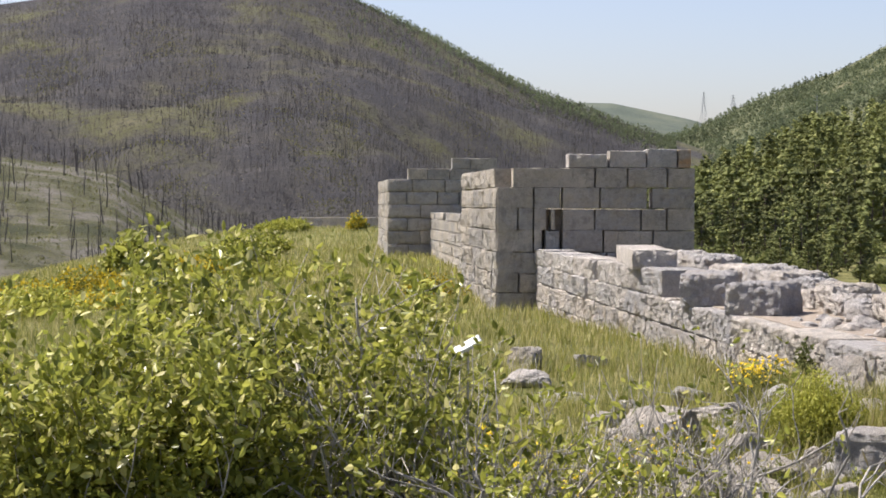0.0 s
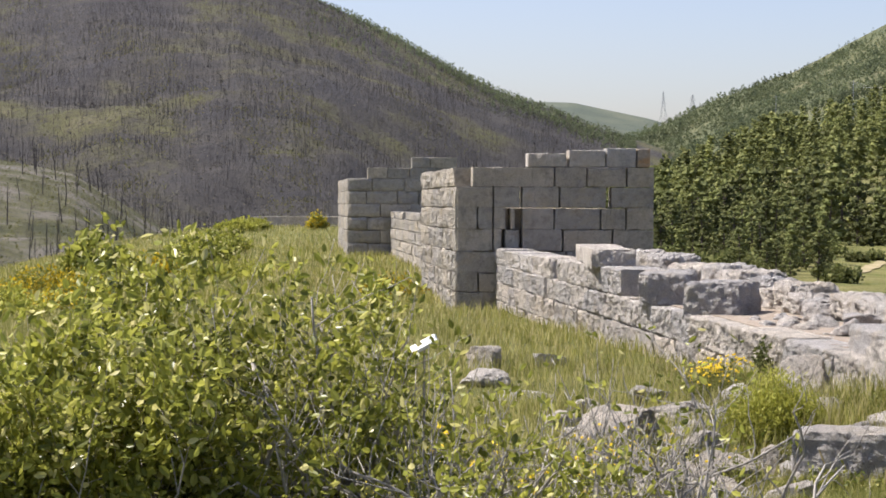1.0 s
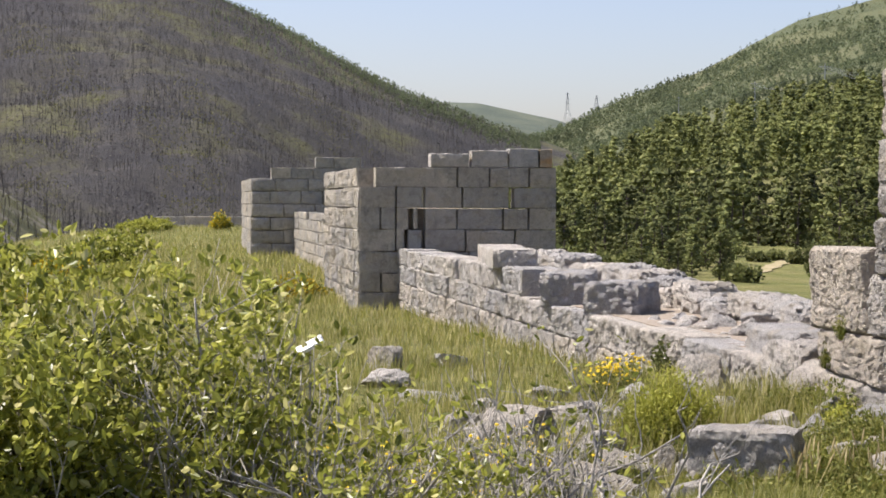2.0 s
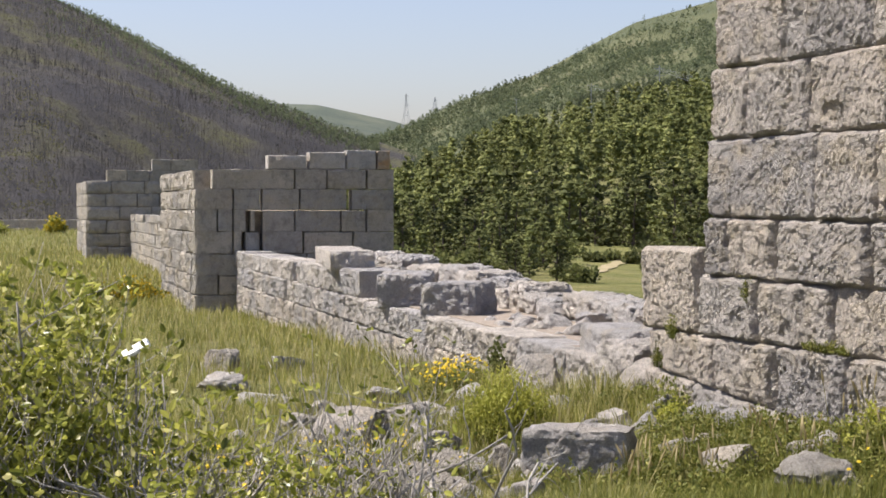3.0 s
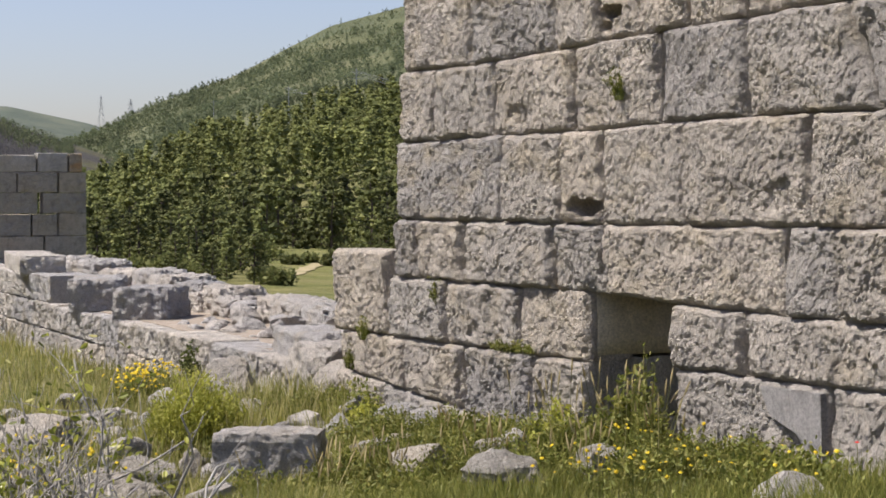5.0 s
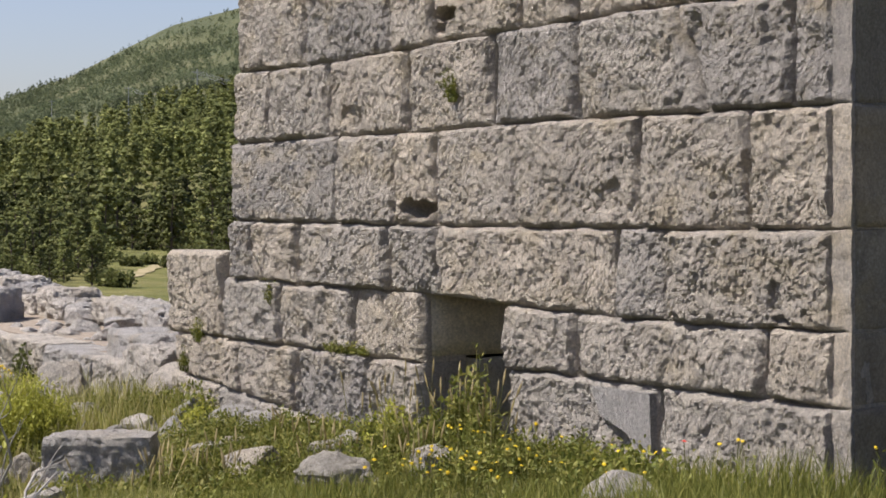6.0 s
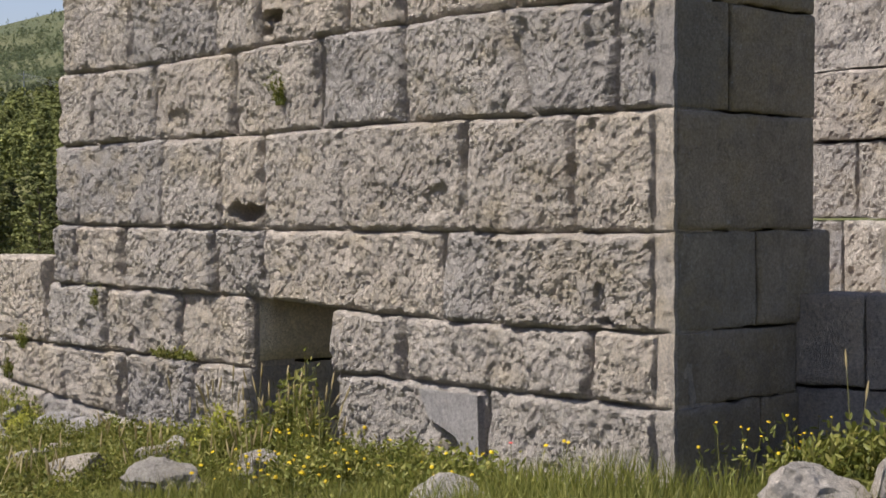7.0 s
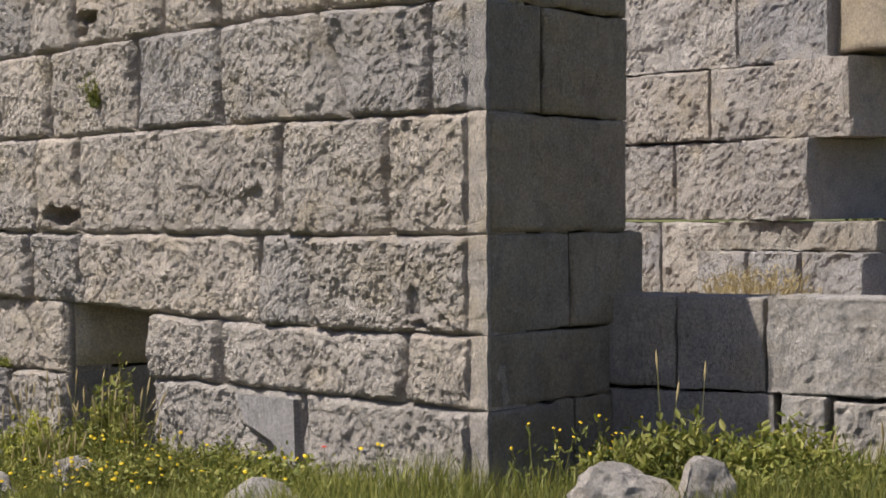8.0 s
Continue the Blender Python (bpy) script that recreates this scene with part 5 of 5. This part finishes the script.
def far_wood(name, profile, n, az0, az1, s0, s1, h, per, mat, label, seed, rule=None, flat=0.9):
    """Many small distant tree crowns in one mesh."""
    r, rr = random.Random(seed), np.random.RandomState(seed)
    C = []
    while len(C) < n:
        az, s_ = r.uniform(az0, az1), r.uniform(s0, s1)
        if rule and not rule(az, s_, r):
            continue
        C.append(hill_point(*profile[:4], profile[4], profile[5], az, s_) + (h * r.uniform(0.6, 1.25),))
    C = np.array(C)
    B = np.repeat(C, per, axis=0)
    k = len(B)
    f = rr.uniform(0, 1, k)
    rad = B[:, 3] * 0.30 * (1 - f * 0.8)
    ang = rr.uniform(0, 2 * np.pi, k)
    P = np.stack([B[:, 0] + np.cos(ang) * rad, B[:, 1] + np.sin(ang) * rad, B[:, 2] + B[:, 3] * (0.1 + 0.9 * f)], 1)
    a, b = rr.normal(0, 1, (k, 3)), rr.normal(0, 1, (k, 3))
    s = (B[:, 3] * 0.34 * rr.uniform(0.6, 1.2, k))[:, None]
    a /= np.linalg.norm(a, axis=1)[:, None]
    b /= np.linalg.norm(b, axis=1)[:, None]
    V = np.stack([P - a * s * 0.5, P + a * s * 0.5, P + b * s * 0.9], 1).reshape(-1, 3)
    merge_tris(name, V, np.arange(k * 3).reshape(-1, 3), mat, label, "wood", kind="stuff")


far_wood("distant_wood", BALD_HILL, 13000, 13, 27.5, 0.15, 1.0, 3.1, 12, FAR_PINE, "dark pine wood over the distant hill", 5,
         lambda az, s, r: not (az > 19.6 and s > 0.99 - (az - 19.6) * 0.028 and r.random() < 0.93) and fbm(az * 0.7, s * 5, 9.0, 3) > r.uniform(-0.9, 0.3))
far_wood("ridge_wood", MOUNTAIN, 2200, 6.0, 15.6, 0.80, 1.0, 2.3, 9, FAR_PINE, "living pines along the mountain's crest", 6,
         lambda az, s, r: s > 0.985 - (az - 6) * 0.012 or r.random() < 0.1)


far_wood("mountain_scrub", MOUNTAIN, 20000, -5.2, 15.2, 0.03, 0.99, 1.5, 3, SCRUB, "grey burnt scrub over the mountainside", 15)
far_wood("mountain_regrowth", MOUNTAIN, 12000, -5.2, 15.2, 0.08, 0.97, 1.3, 3, REGROWTH, "patches of green regrowth on the burnt slope", 16,
         lambda az, s, r: fbm(az * 0.35 + s * 1.5, s * 3.5, 6.0, 4) > r.uniform(0.0, 0.5))
far_wood("summit_scrub", BALD_HILL, 5000, 17, 29, 0.70, 1.0, 1.3, 3, REGROWTH, "low scrub over the bald summit", 18)
far_wood("spur_scrub", SPUR_HILL, 3500, -5.0, 4.5, 0.05, 1.0, 0.7, 3, REGROWTH, "low scrub over the stony spur", 17)


def burnt_wood(name, profile, n, az0, az1, s0, s1, h, w, label, seed):
    """Charred bare trunks with a few stubs, in one mesh."""
    r = random.Random(seed)
    paths = []
    while len(paths) < n * 3:
        az, s_ = r.uniform(az0, az1), r.uniform(s0, s1)
        if fbm(az * 0.5, s_ * 6, 4.0, 3) < r.uniform(-0.9, 0.15):
            continue
        x, y, z = hill_point(*profile[:4], profile[4], profile[5], az, s_)
        hh, ww = h * r.uniform(0.5, 1.2), w * r.uniform(0.7, 1.2)
        tip = Vector((x + r.gauss(0, 0.05) * hh, y, z + hh))
        root = Vector((x, y, z - 0.5))
        paths.append([(root, ww), (tip, ww * 0.3)])
        for _ in range(2):
            q = root.lerp(tip, r.uniform(0.3, 0.9))
            paths.append([(q, ww * 0.45), (q + Vector((r.gauss(0, 0.16), r.gauss(0, 0.1), r.uniform(0.08, 0.2))) * hh, ww * 0.2)])
    vs, fs = limb_mesh(paths, 3)
    merge_tris(name, vs, fs, CHAR, label, "wood", kind="stuff")


burnt_wood("burnt_wood", MOUNTAIN, 12000, -5, 15, 0.05, 0.99, 3.7, 0.085, "charred bare trunks over the mountainside", 8)

burnt_kinds = []
for k in range(5):
    r = random.Random(700 + k)
    paths = []
    grow(r, Vector((0, 0, -0.3)), Vector((r.gauss(0, 0.06), 0, 1)), 3.8, 0.075, 0, 0.05, 0, paths, [], 0.12)
    stub = list(paths[0])
    for p, rad in stub[2:]:
        for _ in range(2):
            grow(r, p, Vector((r.gauss(0, 1), r.gauss(0, 0.6), 0.7)), r.uniform(0.5, 1.3), rad * 0.45, 0, 0.15, 0, paths, [])
    vs, fs = limb_mesh(paths, 4)
    thing = empty("burnt_tree", (0, 0, 0), "charred leafless tree standing on the stony spur", "tree", "burnt trees")
    from_arrays("trunk", vs, fs, CHAR, thing, "blackened trunk with broken limbs")
    burnt_kinds.append(thing)
for k in range(150):
    az, s_ = rt.uniform(-4.6, 3.6), rt.uniform(0.12, 0.98)
    x, y, z = hill_point(*SPUR_HILL[:4], SPUR_HILL[4], SPUR_HILL[5], az, s_)
    m, sc = pose(x, y, z, 0, 0, rt.uniform(0, 360)), rt.uniform(0.7, 1.3)
    if k < 5:
        burnt_kinds[k].matrix_basis = m @ Matrix.Scale(sc, 4)
    else:
        copy_thing(burnt_kinds[k % 5], m).scale = (sc, sc, sc)

for k, (x, y, h) in enumerate(((25.0, 17.4, 4.6), (27.5, 18.2, 5.2), (30.5, 19.6, 5.6), (26.2, 16.2, 4.4))):
    herb("shrub", x, y, 1.3, 1.3, h, 150, 0.22, 480 + k, "tall green shrub beyond the inner wall", PINE, 0.5, group="inner shrubs", category="shrub")

# ======== clearing, pylons, wires, small board ========
path_v, path_f = [], []
for k in range(24):
    f = k / 23
    az, r = 21.6 + 1.9 * f ** 0.8, 100 + 52 * f ** 1.2
    for side in (-1, 1):
        a = radians(az + side * (0.26 + 0.08 * math.sin(k * 1.9 + side)) * (1 - 0.5 * f))
        x, y = r * math.sin(a), r * math.cos(a)
        path_v.append((x, y, ground_z(x, y) + 0.05))
    if k:
        path_f.append((2 * k - 2, 2 * k - 1, 2 * k + 1, 2 * k))
rc = random.Random(31)
for k in range(26):
    a, r = radians(rc.uniform(15.5, 24.2)), rc.uniform(84, 140)
    q = rc.uniform(0.5, 1.3)
    herb("shrub", r * math.sin(a), r * math.cos(a), q, q, q * 0.9, 60, 0.24, 400 + k, "small green shrub in the clearing below the wood", PINE, 0.6, group="clearing shrubs", category="shrub")
tagged(from_arrays("dirt_path", path_v, path_f, TRACK), "sandy track across the clearing", "path", kind="structure")


def pylon(az, r, z0, h, w, bar, label):
    a = radians(az)
    c = Vector((r * math.sin(a), r * math.cos(a), z0))
    thing = empty("pylon", c, label, "pylon", "power line")
    legs = []
    tiers = 7
    for sx, sy in ((-1, -1), (1, -1), (1, 1), (-1, 1)):
        legs.append([(c + Vector((sx * w, sy * w, 0)), bar), (c + Vector((sx * w * 0.32, sy * w * 0.32, h * 0.6)), bar * 0.8), (c + Vector((sx * 0.1, sy * 0.1, h)), bar * 0.5)])
    brace = []
    for k in range(tiers):
        f0, f1 = k / tiers, (k + 1) / tiers
        w0, w1 = w * max(0.1, 1 - 1.13 * f0), w * max(0.1, 1 - 1.13 * f1)
        for s1 in (-1, 1):
            brace.append([(c + Vector((-w0, s1 * w0, h * f0)), bar * 0.5), (c + Vector((w1, s1 * w1, h * f1)), bar * 0.5)])
            brace.append([(c + Vector((w0, s1 * w0, h * f0)), bar * 0.5), (c + Vector((-w1, s1 * w1, h * f1)), bar * 0.5)])
    for path in legs:
        vs, fs = limb_mesh([path], 4)
        from_arrays("leg", vs, fs, STEEL, thing, origin=tuple(c))
    vs, fs = limb_mesh(brace, 3)
    from_arrays("bracing", vs, fs, STEEL, thing, origin=tuple(c))
    for f, ww in ((0.66, 1.0), (0.8, 0.85), (0.93, 0.6)):
        vs, fs = limb_mesh([[(c + Vector((-w * ww, 0, h * f)), bar * 0.4), (c + Vector((0, 0, h * f + 0.4)), bar), (c + Vector((w * ww, 0, h * f)), bar * 0.4)]], 4)
        from_arrays("crossarm", vs, fs, STEEL, thing, origin=tuple(c))
    return c + Vector((0, 0, h * 0.9))


for az, h in ((16.38, 20.0), (17.22, 10.0)):
    pylon(az, 1150, hill_point(*BALD_HILL[:4], BALD_HILL[4], BALD_HILL[5], az, 1.0)[2] - 0.5, h, 2.2, 0.11, "steel lattice power pylon on the far saddle")


def line_pole(az, s_, el1, thick, slope_of):
    a = radians(az)
    x, y, z0 = hill_point(*slope_of[:4], slope_of[4], slope_of[5], az, s_)
    r = math.hypot(x, y)
    z1 = 1.75 + r * math.tan(radians(el1))
    c = Vector((r * math.sin(a), r * math.cos(a), z0))
    thing = empty("power_pole", c, "slim grey lattice power pole above the pines", "pole", "power line")
    top = Vector((c.x, c.y, z1))
    vs, fs = limb_mesh([[(c, thick), (top, thick * 0.6)]], 4)
    from_arrays("mast", vs, fs, STEEL, thing, origin=tuple(c))
    for d in (0.6, 2.0):
        q = top - Vector((0, 0, d))
        vs, fs = limb_mesh([[(q + Vector((-1.2, 0.3, 0)), 0.06), (q + Vector((1.2, -0.3, 0)), 0.06)]], 4)
        from_arrays("crossarm", vs, fs, STEEL, thing, origin=tuple(c))
    return top


p1 = line_pole(23.76, 1.0, 4.12, 0.16, PINE_HILL)
p2 = line_pole(21.78, 0.2, 3.62, 0.15, BALD_HILL)
p3 = line_pole(19.6, 0.5, 3.2, 0.15, BALD_HILL)


def cable(a, b, sag):
    pts = []
    for k in range(13):
        f = k / 12
        q = a.lerp(b, f)
        pts.append((q - Vector((0, 0, sag * 4 * f * (1 - f))), 0.022))
    vs, fs = limb_mesh([pts], 3)
    return tagged(from_arrays("power_cable", vs, fs, STEEL), "thin sagging power cable above the wood", "cable", "power line")


end = Vector((215, 300, 9))
for off in (-1.2, 0.0, 1.2):
    cable(p1 + Vector((off, 0, -0.6)), p2 + Vector((off, 0, -0.6)), 3.0)
    cable(p1 + Vector((off, 0, -0.6)), end + Vector((off * 3, 0, off)), 2.0)

board = empty("sign_board", (1.19, 7.05, 0.05), "small white tilted board on a thin stake", "sign")
vs, fs = limb_mesh([[(Vector((1.19, 7.05, 0.0)), 0.008), (Vector((1.19, 7.05, 1.235)), 0.004)]], 6)
from_arrays("stake", vs, fs, BARK, board, origin=(1.19, 7.05, 0.05))
bm = bmesh.new()
bmesh.ops.create_cube(bm, size=1.0)
bmesh.ops.scale(bm, vec=(0.105, 0.042, 0.016), verts=bm.verts)
bmesh.ops.bevel(bm, geom=bm.edges[:], offset=0.003, segments=2, affect="EDGES")
me = bpy.data.meshes.new("panel")
bm.to_mesh(me)
bm.free()
me.materials.append(WHITE)
ob = new("panel", me)
ob.parent = board
ob.location, ob.rotation_euler = (0, 0, 1.19), (radians(36), radians(-29), radians(-8))
